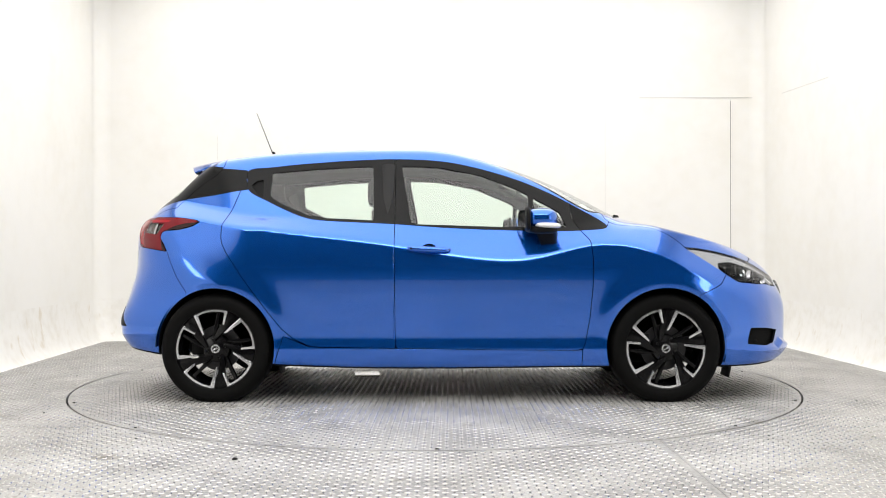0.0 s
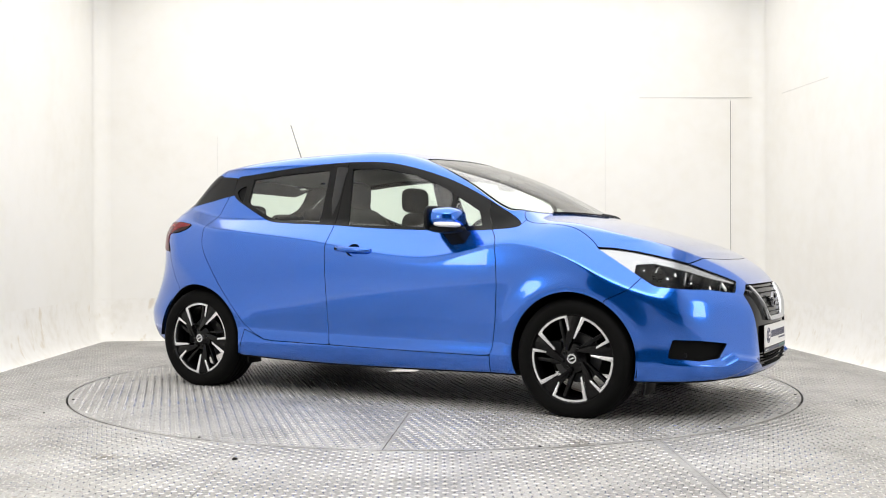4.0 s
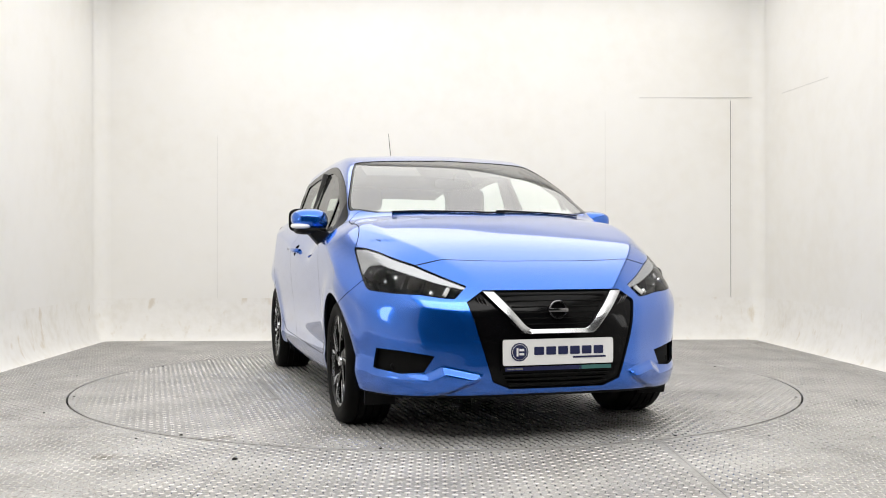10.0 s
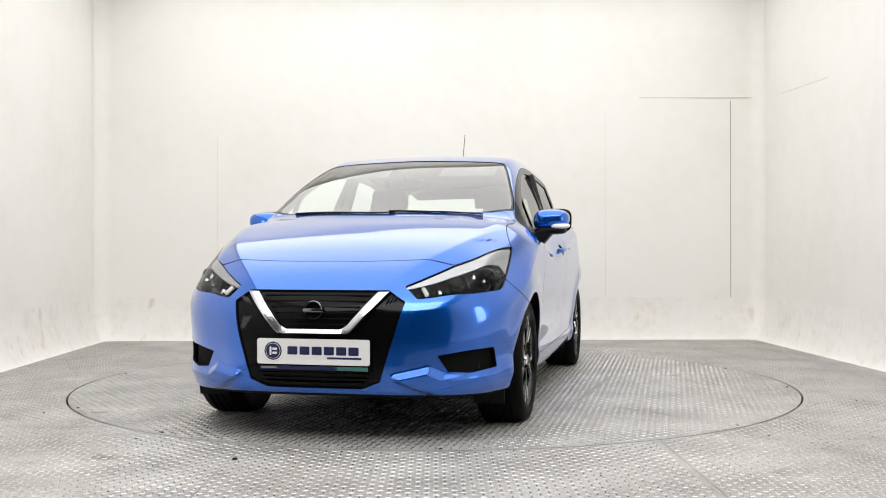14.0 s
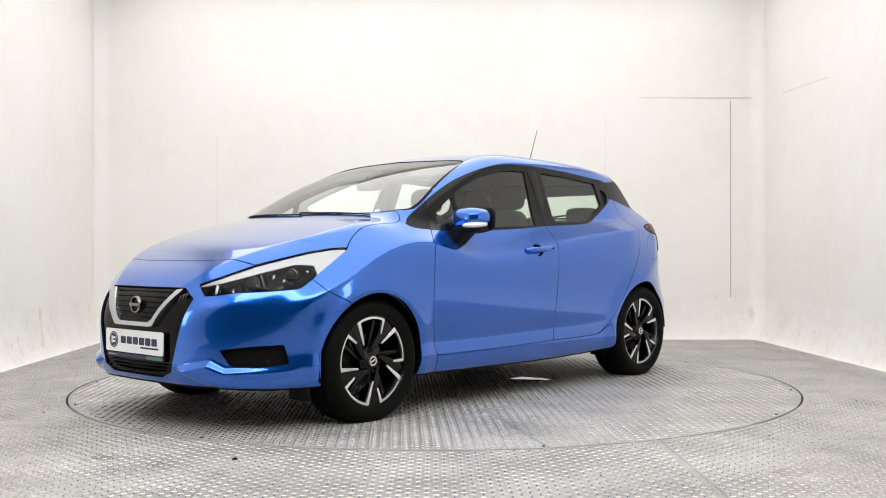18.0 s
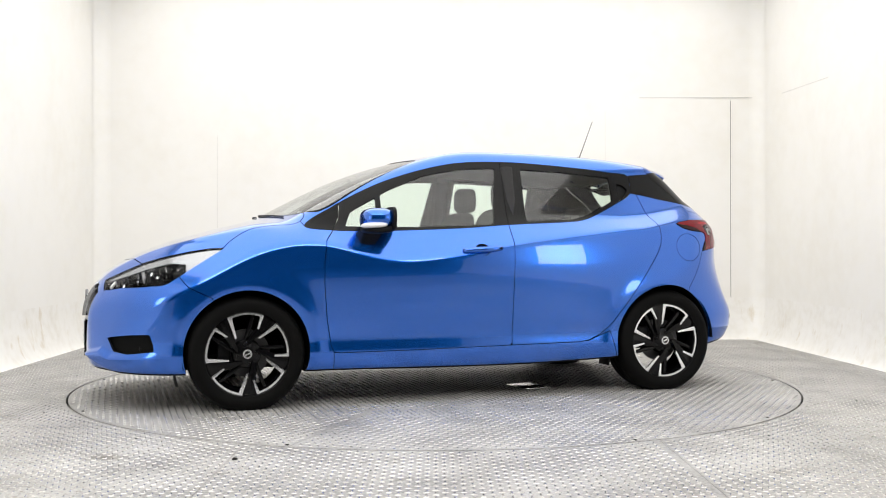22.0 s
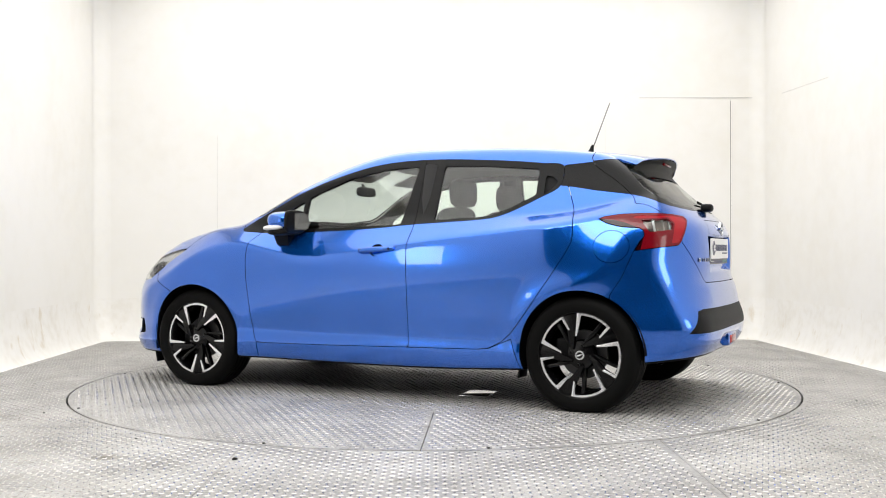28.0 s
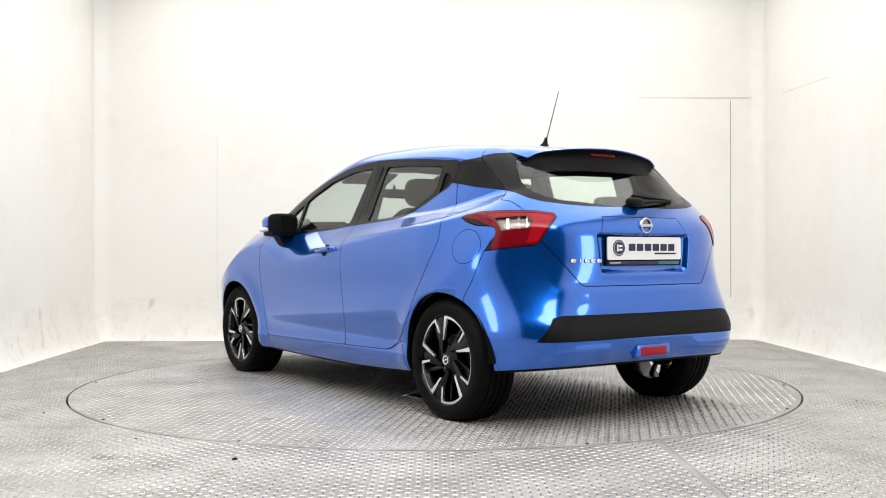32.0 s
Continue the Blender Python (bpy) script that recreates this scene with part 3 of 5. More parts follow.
BACKLIGHT = rear_in([(-0.2, 1.085), (0.33, 1.088), (0.47, 1.105), (0.54, 1.14), (0.55, 1.18), (0.515, 1.29), (0.47, 1.325), (-0.2, 1.34)])
BLACKOUT = rear_in([(-0.2, 1.066), (0.30, 1.067), (0.432, 1.075), (0.53, 1.087), (0.582, 1.102), (0.602, 1.122), (0.614, 1.149), (0.75, 1.155), (0.70, 1.31), (0.56, 1.345), (-0.2, 1.375)], sharp=True)
TAILGATE = rear_in([(-0.2, 0.674), (0.405, 0.675), (0.425, 0.68), (0.455, 0.712), (0.53, 0.80), (0.605, 0.885), (0.63, 1.0), (0.66, 1.09), (0.9, 1.20), (0.9, 1.39), (-0.2, 1.40)], -1.26, sharp=True)
HEADLAMP = nose_in([(0.605, 0.864), (0.72, 0.860), (0.87, 0.842), (0.974, 0.824), (1.2, 0.784), (1.592, 0.688), (1.544, 0.635), (1.45, 0.640), (1.32, 0.652), (1.136, 0.656), (0.93, 0.668), (0.895, 0.678), (0.835, 0.714), (0.70, 0.802)], sharp=True)
TAILLAMP = tail_in([(0.56, 1.012), (0.60, 1.024), (0.71, 1.037), (0.916, 1.042), (1.10, 1.038), (1.215, 1.028), (1.238, 1.008), (1.13, 0.89), (1.105, 0.874), (0.93, 0.862), (0.75, 0.846), (0.80, 0.895), (0.832, 0.924), (0.826, 0.952), (0.80, 0.964), (0.685, 0.970), (0.61, 0.988)], sharp=True)
GRILLE = front_in([(-0.2, 0.672), (0.325, 0.672), (0.40, 0.622), (0.36, 0.47), (0.30, 0.275), (0.22, 0.243), (-0.2, 0.243)], 1.9, sharp=True)
FOG = front_in([(0.756, 0.318), (0.746, 0.408), (0.66, 0.402), (0.533, 0.384), (0.574, 0.312), (0.66, 0.302)], 1.6, sharp=True)
HOOD = top_in([(1.115, -0.2), (1.115, 0.1), (1.08, 0.33), (1.0, 0.55), (0.93, 0.66), (0.97, 0.715), (1.12, 0.715), (1.25, 0.722), (1.37, 0.76), (1.45, 0.82), (1.62, 0.82), (1.75, 0.66),
               (1.82, 0.50), (1.845, 0.40), (1.868, 0.2), (1.872, 0.0), (1.872, -0.2)], low=0.7)
F_BUMPER = nose_in([(0.585, 0.60), (0.74, 0.66), (0.85, 0.72), (1.0, 0.90), (2.5, 0.90), (2.5, 0.0), (0.55, 0.0)], sharp=True)
R_BUMPER = tail_in([(0.595, 0.62), (0.66, 0.70), (0.70, 0.77), (0.745, 0.84), (0.8, 0.90), (1.25, 0.90), (2.5, 0.90), (2.5, 0.0), (0.55, 0.0)], sharp=True)
F_DOOR = side_in([(-0.262, 1.5), (0.7, 1.5), (0.75, 1.03), (0.793, 0.958), (0.838, 0.907), (0.853, 0.80), (0.853, 0.67), (0.837, 0.48), (0.812, 0.33), (0.797, 0.297), (0.76, 0.290), (0.3, 0.293), (-0.252, 0.302)], sharp=True)
R_DOOR = side_in([(-0.262, 1.5), (-0.252, 0.302), (-0.68, 0.308), (-0.743, 0.316), (-0.822, 0.354), (-0.886, 0.408), (-0.981, 0.529), (-1.108, 0.704), (-1.195, 0.835), (-1.222, 0.89), (-1.229, 0.93),
                  (-1.225, 0.996), (-1.193, 1.085), (-1.15, 1.20), (-1.118, 1.27), (-1.12, 1.5)], sharp=True)
FENDER = side_in([(0.79, 0.1), (0.797, 0.297), (0.837, 0.48), (0.853, 0.80), (0.79, 0.962), (0.945, 0.986), (0.99, 1.06), (1.8, 1.1), (1.8, 0.1)], sharp=True)
SILL = side_in([(-1.0, 0.0), (1.0, 0.0), (0.80, 0.292), (0.3, 0.293), (-0.252, 0.302), (-0.743, 0.314), (-0.83, 0.35), (-0.88, 0.37)], sharp=True)

rest = body_mesh()
_, rest = carve(rest, arch, 0)
bottom, rest = carve(rest, lambda x, y, z: z - floor_line(x) - 0.012, 0)
shell_all = rest
windscreen, rest = carve(rest, WINDSCREEN)
dlo, rest = carve(rest, DLO, 0.001)
hood_lamp, rest = carve(rest, HEADLAMP)
tail_lamp, rest = carve(rest, TAILLAMP)
LAMP_TOP = ((0.5, 0.605, 0.72, 0.974, 1.2, 1.592, 2.2), (0.876, 0.862, 0.855, 0.819, 0.779, 0.684, 0.50))
hood, rest = carve(rest, lambda x, y, z: np.maximum(HOOD(x, y, z), np.interp(x - y, *LAMP_TOP) - z))
grille, rest = carve(rest, GRILLE, 0.001)
fog, rest = carve(rest, FOG, 0.001)
shut_line = curve1([(1.0, -1.52), (1.13, -1.50), (1.149, -1.482), (1.24, -1.378), (1.31, -1.285), (1.335, -1.268), (1.5, -1.262)])
tailgate, rest = carve(rest, lambda x, y, z: np.maximum(TAILGATE(x, y, z), x - shut_line(z)))
c_pillar, rest = carve(rest, C_PILLAR, 0.001)
f_bumper, rest = carve(rest, F_BUMPER)
r_bumper, rest = carve(rest, R_BUMPER)
f_door, rest = carve(rest, lambda x, y, z: np.maximum(F_DOOR(x, y, z), z - 1.05))
r_door, rest = carve(rest, lambda x, y, z: np.maximum(R_DOOR(x, y, z), z - 1.235))
fender, rest = carve(rest, FENDER)
sill, rest = carve(rest, SILL)
garnish, tailgate = carve(tailgate, rear_in([(-0.2, 1.014), (0.262, 1.014), (0.312, 0.918), (-0.2, 0.918)], -1.3, sharp=True), 0.0016)
blackout, tailgate = carve(tailgate, BLACKOUT, 0.001)
backlight, blackout = carve(blackout, BACKLIGHT, 0.0005)
cups = side_in([(-0.062 + 0.045 * math.cos(a), 0.852 + 0.036 * math.sin(a)) for a in np.linspace(0, 6.283, 24, endpoint=False)])
cup, f_door = carve(f_door, cups, 0.0003)
flap_line = side_in([(-1.43 + 0.092 * math.cos(a), 0.868 + 0.084 * math.sin(a)) for a in np.linspace(0, 6.283, 36, endpoint=False)])
strip, r_bumper = carve(r_bumper, rear_in([(-0.2, 0.538), (0.56, 0.540), (0.61, 0.530), (0.64, 0.485), (0.69, 0.418), (-0.2, 0.424)], -1.6, sharp=True), 0.001)
inner = shell_all
for zone in (WINDSCREEN, DLO, BLACKOUT, HEADLAMP, GRILLE):
    inner = carve(inner, zone, 0)[1]

# ---- places on the form ----
from functools import lru_cache


@lru_cache(maxsize=None)
def meet(start, way, reach=1.2):
    """The distance from start (inside the form) along way to its surface."""
    lo, hi = 0.0, reach
    for _ in range(19):
        mid = (lo + hi) / 2
        p = [start[k] + way[k] * mid for k in range(3)]
        if float(body_field(*(np.array([q]) for q in p))[0]) > 0:
            hi = mid
        else:
            lo = mid
    return lo


def side_y(x, z):
    return meet((round(x, 3), 0, round(z, 3)), (0, 1, 0))


def nose_x(y, z):
    return 1.3 + meet((1.3, round(abs(y), 3), round(z, 3)), (1, 0, 0))


def tail_x(y, z):
    return -1.2 - meet((-1.2, round(abs(y), 3), round(z, 3)), (-1, 0, 0))


def top_z(x, y):
    return 0.6 + meet((round(x, 3), round(abs(y), 2), 0.6), (0, 0, 1))


# ---- panels ----
skin("underbody", bottom, DARK, CAR, depth=0, joined=True)
headliner, inner = carve(inner, lambda x, y, z: 1.24 - z, 0)
skin("inner_shell", inner, DARK, CAR, depth=0, shift=-0.024, joined=True)
skin("headliner", headliner, LINER, CAR, "pale grey roof lining", depth=0, shift=-0.03, joined=True)
quarter, rest = carve(rest, lambda x, y, z: np.maximum(x + 0.7, z - 1.255 - 0.28 * np.minimum(x + 1.1, 0)), 0.0)
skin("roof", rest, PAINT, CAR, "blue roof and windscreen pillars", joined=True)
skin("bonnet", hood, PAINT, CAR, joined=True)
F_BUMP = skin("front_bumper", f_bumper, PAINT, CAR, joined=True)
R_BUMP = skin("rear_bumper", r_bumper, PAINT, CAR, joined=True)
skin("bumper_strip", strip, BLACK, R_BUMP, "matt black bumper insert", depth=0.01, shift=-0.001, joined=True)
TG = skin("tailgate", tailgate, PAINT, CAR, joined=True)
skin("tailgate_garnish", garnish, PAINT, TG, "blue garnish panel over the plate", joined=True)
skin("rear_window_surround", blackout, BLACK_SATIN, TG, "black surround", joined=True)
skin("rear_window", backlight, GLASS, TG, "tinted glass", depth=0, shift=-0.002, joined=True)
glass_ws, frit = carve(windscreen, lambda x, y, z: WINDSCREEN(x, y, z) + 0.012, 0)
SCREEN = skin("windscreen", glass_ws, SCREEN_GLASS, CAR, "clear glass", depth=0, shift=-0.003, joined=True)
skin("windscreen_border", frit, BLACK_GLOSS, SCREEN, "black printed glass border", depth=0, shift=-0.003, joined=True)
GRILLE_OB = skin("grille_surround", grille, BLACK_GLOSS, CAR, "gloss black grille surround", depth=0.03, shift=-0.010, joined=True)

LAMP_BODY = nose_in([(0.86, 0.69), (0.80, 0.735), (0.83, 0.782), (0.95, 0.788), (1.18, 0.748), (1.40, 0.706), (1.545, 0.684), (1.7, 0.67), (1.6, 0.55), (0.80, 0.60)], sharp=True)
TAIL_CLEAR = tail_in([(0.82, 1.003), (1.034, 1.012), (1.074, 0.985), (1.058, 0.956), (0.868, 0.942)], sharp=True)
TAIL_GLOW = tail_in([(1.04, 0.884), (1.066, 0.949), (1.086, 0.988), (1.045, 1.019), (0.82, 1.011), (0.74, 1.016), (0.82, 1.028), (1.10, 1.027), (1.20, 1.018), (1.215, 1.003), (1.11, 0.889)], sharp=True)
TAIL_BLACK = tail_in([(0.52, 1.03), (0.59, 1.010), (0.66, 1.004), (0.72, 0.990), (0.815, 0.955), (0.82, 0.91), (0.79, 0.84), (0.70, 0.80), (0.6, 0.95)], sharp=True)
glass_f, frame_f = carve(dlo, F_GLASS, 0.0006)
glass_s, frame_f = carve(frame_f, S_GLASS, 0.0006)
glass_r, frame_f = carve(frame_f, R_GLASS, 0.0006)
vent, frame_f = carve(frame_f, VENT, 0.0006)
frame_r, frame_f = carve(frame_f, R_DOOR, 0.0018)
door_f, sail = carve(frame_f, F_DOOR, 0.0015)
lamp_core, lamp_rim = carve(hood_lamp, LAMP_BODY, 0)
tail_clear, tail_red = carve(tail_lamp, TAIL_CLEAR, 0)
tail_black, tail_red = carve(tail_red, TAIL_BLACK, 0)
tail_glow, tail_red = carve(tail_red, TAIL_GLOW, 0)


def superbox(cx, cy, cz, rx, ry, rz, e=0.45, n=28, m=18, shape=None):
    """A rounded box (superellipsoid)."""
    bm = bmesh.new()

    def pw(v):
        return math.copysign(abs(v) ** e, v)
    rows = []
    for i in range(m + 1):
        a = -math.pi / 2 + math.pi * i / m
        row = []
        for k in range(n):
            b = 2 * math.pi * k / n
            p = Vector((pw(math.cos(a)) * pw(math.cos(b)) * rx, pw(math.cos(a)) * pw(math.sin(b)) * ry, pw(math.sin(a)) * rz))
            if shape:
                p = shape(p)
            row.append(bm.verts.new(p + Vector((cx, cy, cz))))
        rows.append(row)
    for r0, r1 in zip(rows, rows[1:]):
        for k in range(n):
            bm.faces.new((r0[k], r0[(k + 1) % n], r1[(k + 1) % n], r1[k]))
    bmesh.ops.remove_doubles(bm, verts=bm.verts, dist=1e-5)
    return bm


def prism(points, x0, x1, bevel=0.0):
    """A block from an outline over (y, z), from x0 to x1."""
    bm = bmesh.new()
    a = [bm.verts.new((x0, y, z)) for y, z in points]
    b = [bm.verts.new((x1, y, z)) for y, z in points]
    bm.faces.new(a)
    bm.faces.new(b[::-1])
    for k in range(len(a)):
        bm.faces.new((a[k], b[k], b[(k + 1) % len(b)], a[(k + 1) % len(a)]))
    if bevel:
        bmesh.ops.bevel(bm, geom=bm.edges[:], offset=bevel, segments=2, affect="EDGES", profile=0.5)
    return bm


def rounded(w, h, r, n=5):
    out = []
    for cx, cy, a0 in ((w / 2 - r, h / 2 - r, 0), (-w / 2 + r, h / 2 - r, 90), (-w / 2 + r, -h / 2 + r, 180), (w / 2 - r, -h / 2 + r, 270)):
        out += [(cx + r * math.cos(radians(a0 + 90 * k / n)), cy + r * math.sin(radians(a0 + 90 * k / n))) for k in range(n + 1)]
    return out


def flip_y(bm, side):
    if side < 0:
        bmesh.ops.scale(bm, vec=(1, -1, 1), verts=bm.verts)
        bmesh.ops.reverse_faces(bm, faces=bm.faces)
    return bm


def door_mirror(door, side):
    def shape(p):
        # narrower and lower towards the tip, flat at the back
        t = (p.y + 0.1) / 0.2
        p.z *= 1.0 - 0.22 * t
        p.z += 0.012 * t
        p.x = max(p.x * (1 - 0.12 * t), -0.082)
        return p
    body = part("door_mirror", flip_y(superbox(0.560, 0.868, 1.018, 0.100, 0.102, 0.068, 0.75, 48, 28, shape), side), PAINT, door, "blue door mirror with clear indicator")
    arm = bmesh.new()
    ys = side_y(0.60, 0.90)
    lo = [arm.verts.new(v) for v in ((0.665, ys - 0.035, 0.950), (0.545, ys - 0.035, 0.950), (0.575, ys - 0.010, 0.852), (0.655, ys - 0.010, 0.852))]
    hi = [arm.verts.new(v) for v in ((0.640, 0.905, 0.985), (0.525, 0.910, 0.985), (0.530, 0.875, 0.945), (0.620, 0.875, 0.945))]
    arm.faces.new(lo)
    arm.faces.new(hi[::-1])
    for k in range(4):
        arm.faces.new((lo[k], hi[k], hi[(k + 1) % 4], lo[(k + 1) % 4]))
    bmesh.ops.bevel(arm, geom=arm.edges[:], offset=0.008, segments=2, affect="EDGES", profile=0.5)
    part("mirror_arm", flip_y(arm, side), BLACK, body, "black mirror foot")
    part("mirror_base", flip_y(superbox(0.560, 0.862, 0.962, 0.090, 0.090, 0.022, 0.6, 32, 12, lambda p: Vector((max(p.x, -0.080), p.y, p.z + 0.10 * p.x * (p.x < 0) * -1))), side), BLACK, body, "black lower housing")
    part("indicator", flip_y(superbox(0.592, 0.921, 0.988, 0.072, 0.053, 0.016, 0.7, 28, 12, lambda p: Vector((p.x, p.y, p.z - 0.06 * p.x))), side), WHITE, body, "clear indicator strip")
    part("mirror_bezel", flip_y(superbox(0.486, 0.870, 1.022, 0.014, 0.104, 0.068, 0.5, 40, 16), side), BLACK, body, "black mirror rim")
    glass = prism([(y + 0.868, z + 1.022) for y, z in rounded(0.165, 0.100, 0.035)], 0.4640, 0.4665)
    glass.transform(Matrix.Translation((0.4725, 0.868, 0)) @ pose(0, 0, 0, 0, 0, -20) @ Matrix.Translation((-0.4725, -0.868, 0)))
    part("mirror_glass", flip_y(glass, side), MIRROR, body)


def door_handle(door, side):
    bm = bmesh.new()
    rows = []
    n = 16
    for i in range(n + 1):
        x = -0.182 + 0.24 * i / n
        t = i / n
        z = 0.862 - 0.012 * t
        y = side_y(x, z) + 0.006 + 0.024 * math.sin(math.pi * min(1, max(0, t))) ** 0.35
        h = 0.0155 * (0.55 + 0.45 * math.sin(math.pi * (0.06 + 0.88 * t)) ** 0.5)
        rows.append([bm.verts.new((x, y + dy, z + dz)) for dy, dz in ((0.004, -h * 0.7), (0.006, 0), (0.003, h * 0.8), (-0.004, h), (-0.014, h * 0.7), (-0.014, -h * 0.7), (-0.004, -h))])
    for a, b in zip(rows, rows[1:]):
        for k in range(7):
            bm.faces.new((a[k], a[(k + 1) % 7], b[(k + 1) % 7], b[k]))
    bm.faces.new(rows[0])
    bm.faces.new(rows[-1][::-1])
    h = part("door_handle", flip_y(bm, side), PAINT, door, "blue pull handle", 60)
    part("keyhole", flip_y(lathe([(0.0, 0.0), (0.007, 0.0), (0.007, -0.004)], 16, "y", pose(-0.160, side_y(-0.16, 0.861) + 0.034, 0.861)), side), BLACK, h, "black lock button")


def headlamp(side, turn):
    lamp = skin("headlamp", turn(lamp_rim), LAMP_SILVER, CAR, "headlamp with silver wedge and dark housing", depth=0.05, shift=-0.010)
    skin("housing", turn(lamp_core), LAMP_DARK, lamp, "dark lamp housing", depth=0.0, shift=-0.060)
    skin("lens", turn(hood_lamp), CLEAR, lamp, "clear lens", depth=0.0, shift=0.001)
    for k in range(4):
        y, z = 0.715 - 0.078 * k, 0.722 - 0.020 * k
        x = nose_x(y, z) - 0.040
        fin = box(0.055, 0.010, 0.072 - 0.006 * k, pose(x - 0.012, y - 0.02, z, 18, 0, 28), 0.003)
        part("reflector_fin", flip_y(fin, side), DARK_CHROME if k % 2 else LAMP_DARK, lamp)
    for k, (y, z) in enumerate(((0.70, 0.725), (0.575, 0.690))):
        x = nose_x(y, z) - 0.058
        part("projector", flip_y(lathe([(0.0, 0.034), (0.014, 0.031), (0.025, 0.021), (0.031, 0.006), (0.036, 0.004), (0.036, -0.02)], 28, "y", pose(x, y, z, 0, 0, -78)), side), BLACK_GLOSS, lamp, "dark projector lens")
        part("projector_ring", flip_y(lathe([(0.034, 0.004), (0.038, 0.006), (0.040, 0.002)], 28, "y", pose(x, y, z, 0, 0, -78)), side), DARK_CHROME, lamp)
    for k in range(6):
        y, z = 0.735 - 0.042 * k, 0.745 - 0.012 * k - 0.03 * (k % 2)
        facet = box(0.010, 0.016, 0.010 + 0.006 * (k % 3), pose(nose_x(y, z) - 0.046, y, z, 25, -20, -30 + 12 * (k % 3)), 0.002)
        part("reflector_facet", flip_y(facet, side), SOFT_CHROME, lamp, "chrome reflector facet")
    y, z = 0.47, 0.663
    part("corner_reflector", flip_y(box(0.01, 0.018, 0.052, pose(nose_x(y, z) - 0.020, y, z, 48, -18, -30), 0.003), side), WHITE, lamp, "white marker reflector")


def taillamp(turn):
    lamp = skin("tail_lamp", turn(tail_red), RED_DARK, CAR, "dark red tail lamp with clear block", depth=0.03, shift=0.004)
    skin("brake_lens", turn(tail_glow), RED_LENS, lamp, "bright red lens", depth=0.012, shift=0.0025)
    skin("smoked_edge", turn(tail_black), SMOKED, lamp, "smoked black edge", depth=0.02, shift=0.004)
    skin("clear_block", turn(tail_clear), CLEAR, lamp, "clear lens block", depth=0.0, shift=0.004)
    skin("reflector", turn(tail_clear), SMOKED_CHROME, lamp, "smoked chrome reflector", depth=0.02, shift=-0.012)
    for u0, u1 in ((0.895, 0.915), (0.975, 0.985), (1.03, 1.044)):
        bar, _ = carve(tail_clear, tail_in([(u0, 1.05), (u1, 1.05), (u1 + 0.01, 0.92), (u0 + 0.01, 0.92)], sharp=True), 0)
        skin("light_guide", turn(bar), SOFT_CHROME, lamp, "pale light guide", depth=0.008, shift=-0.004)


for side in (1, -1):
    turn = mirror if side < 0 else (lambda q: q)
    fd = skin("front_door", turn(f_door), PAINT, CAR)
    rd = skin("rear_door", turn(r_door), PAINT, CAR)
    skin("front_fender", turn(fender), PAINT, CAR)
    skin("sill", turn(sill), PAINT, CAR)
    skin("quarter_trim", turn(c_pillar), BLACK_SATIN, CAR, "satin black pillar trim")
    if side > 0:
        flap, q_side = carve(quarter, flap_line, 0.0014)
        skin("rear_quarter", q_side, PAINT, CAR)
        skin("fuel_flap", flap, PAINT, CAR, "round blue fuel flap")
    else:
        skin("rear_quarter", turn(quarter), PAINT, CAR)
    skin("window_frame", turn(door_f), BLACK_SATIN, fd, "satin black window frame", depth=0.02)
    skin("sail_panel", turn(sail), BLACK, CAR, "black corner panel", depth=0.01)
    skin("window_frame", turn(frame_r), BLACK_SATIN, rd, "satin black window frame", depth=0.02)
    skin("window", turn(glass_f), GLASS, fd, "tinted glass", depth=0, shift=-0.006)
    skin("quarter_window", turn(glass_s), GLASS, fd, "tinted glass", depth=0, shift=-0.006)
    skin("window", turn(glass_r), GLASS, rd, "tinted glass", depth=0, shift=-0.006)
    skin("handle_recess", turn(vent), BLACK, rd, "black hidden door handle recess", depth=0.0, shift=-0.012)
    skin("handle_cup", turn(cup), PAINT, fd, "dished blue finger cup", depth=0.0, shift=-0.016)
    fog_ob = skin("fog_recess", turn(fog), BLACK, F_BUMP, "black fog lamp recess", depth=0.0, shift=-0.035)
    inner_fog = [(0.690, 0.318), (0.690, 0.340), (0.64, 0.345), (0.575, 0.340), (0.605, 0.312)]
    part("fog_lamp", flip_y(prism(inner_fog, nose_x(0.69, 0.35) - 0.10, nose_x(0.69, 0.35) - 0.022, 0.006), side), BLACK, fog_ob, "black blank cover")
    headlamp(side, turn)
    taillamp(turn)
    door_mirror(fd, side)
    door_handle(fd, side)
    # wheel wells
    for hx in (HUB_X, -HUB_X):
        well = lathe([(0.0, 0.47), (0.345, 0.47), (0.345, 0.79), (0.341, 0.815)], 72, "y", pose(hx, 0, HUB_Z + 0.008))
        bmesh.ops.delete(well, geom=[v for v in well.verts if v.co.z < (0.20 if v.co.x > -1.2 else 0.30)], context="VERTS")
        part("wheel_well", flip_y(well, side), DARK, CAR)
    part("mud_flap", flip_y(box(0.012, 0.15, 0.07, pose(1.63, 0.70, 0.165, 0, 12, 0), 0.003), side), BLACK, CAR, "small black air deflector")
    part("mud_flap", flip_y(box(0.012, 0.12, 0.06, pose(-0.905, 0.72, 0.185, 0, -10, 0), 0.003), side), BLACK, CAR, "small black air deflector")


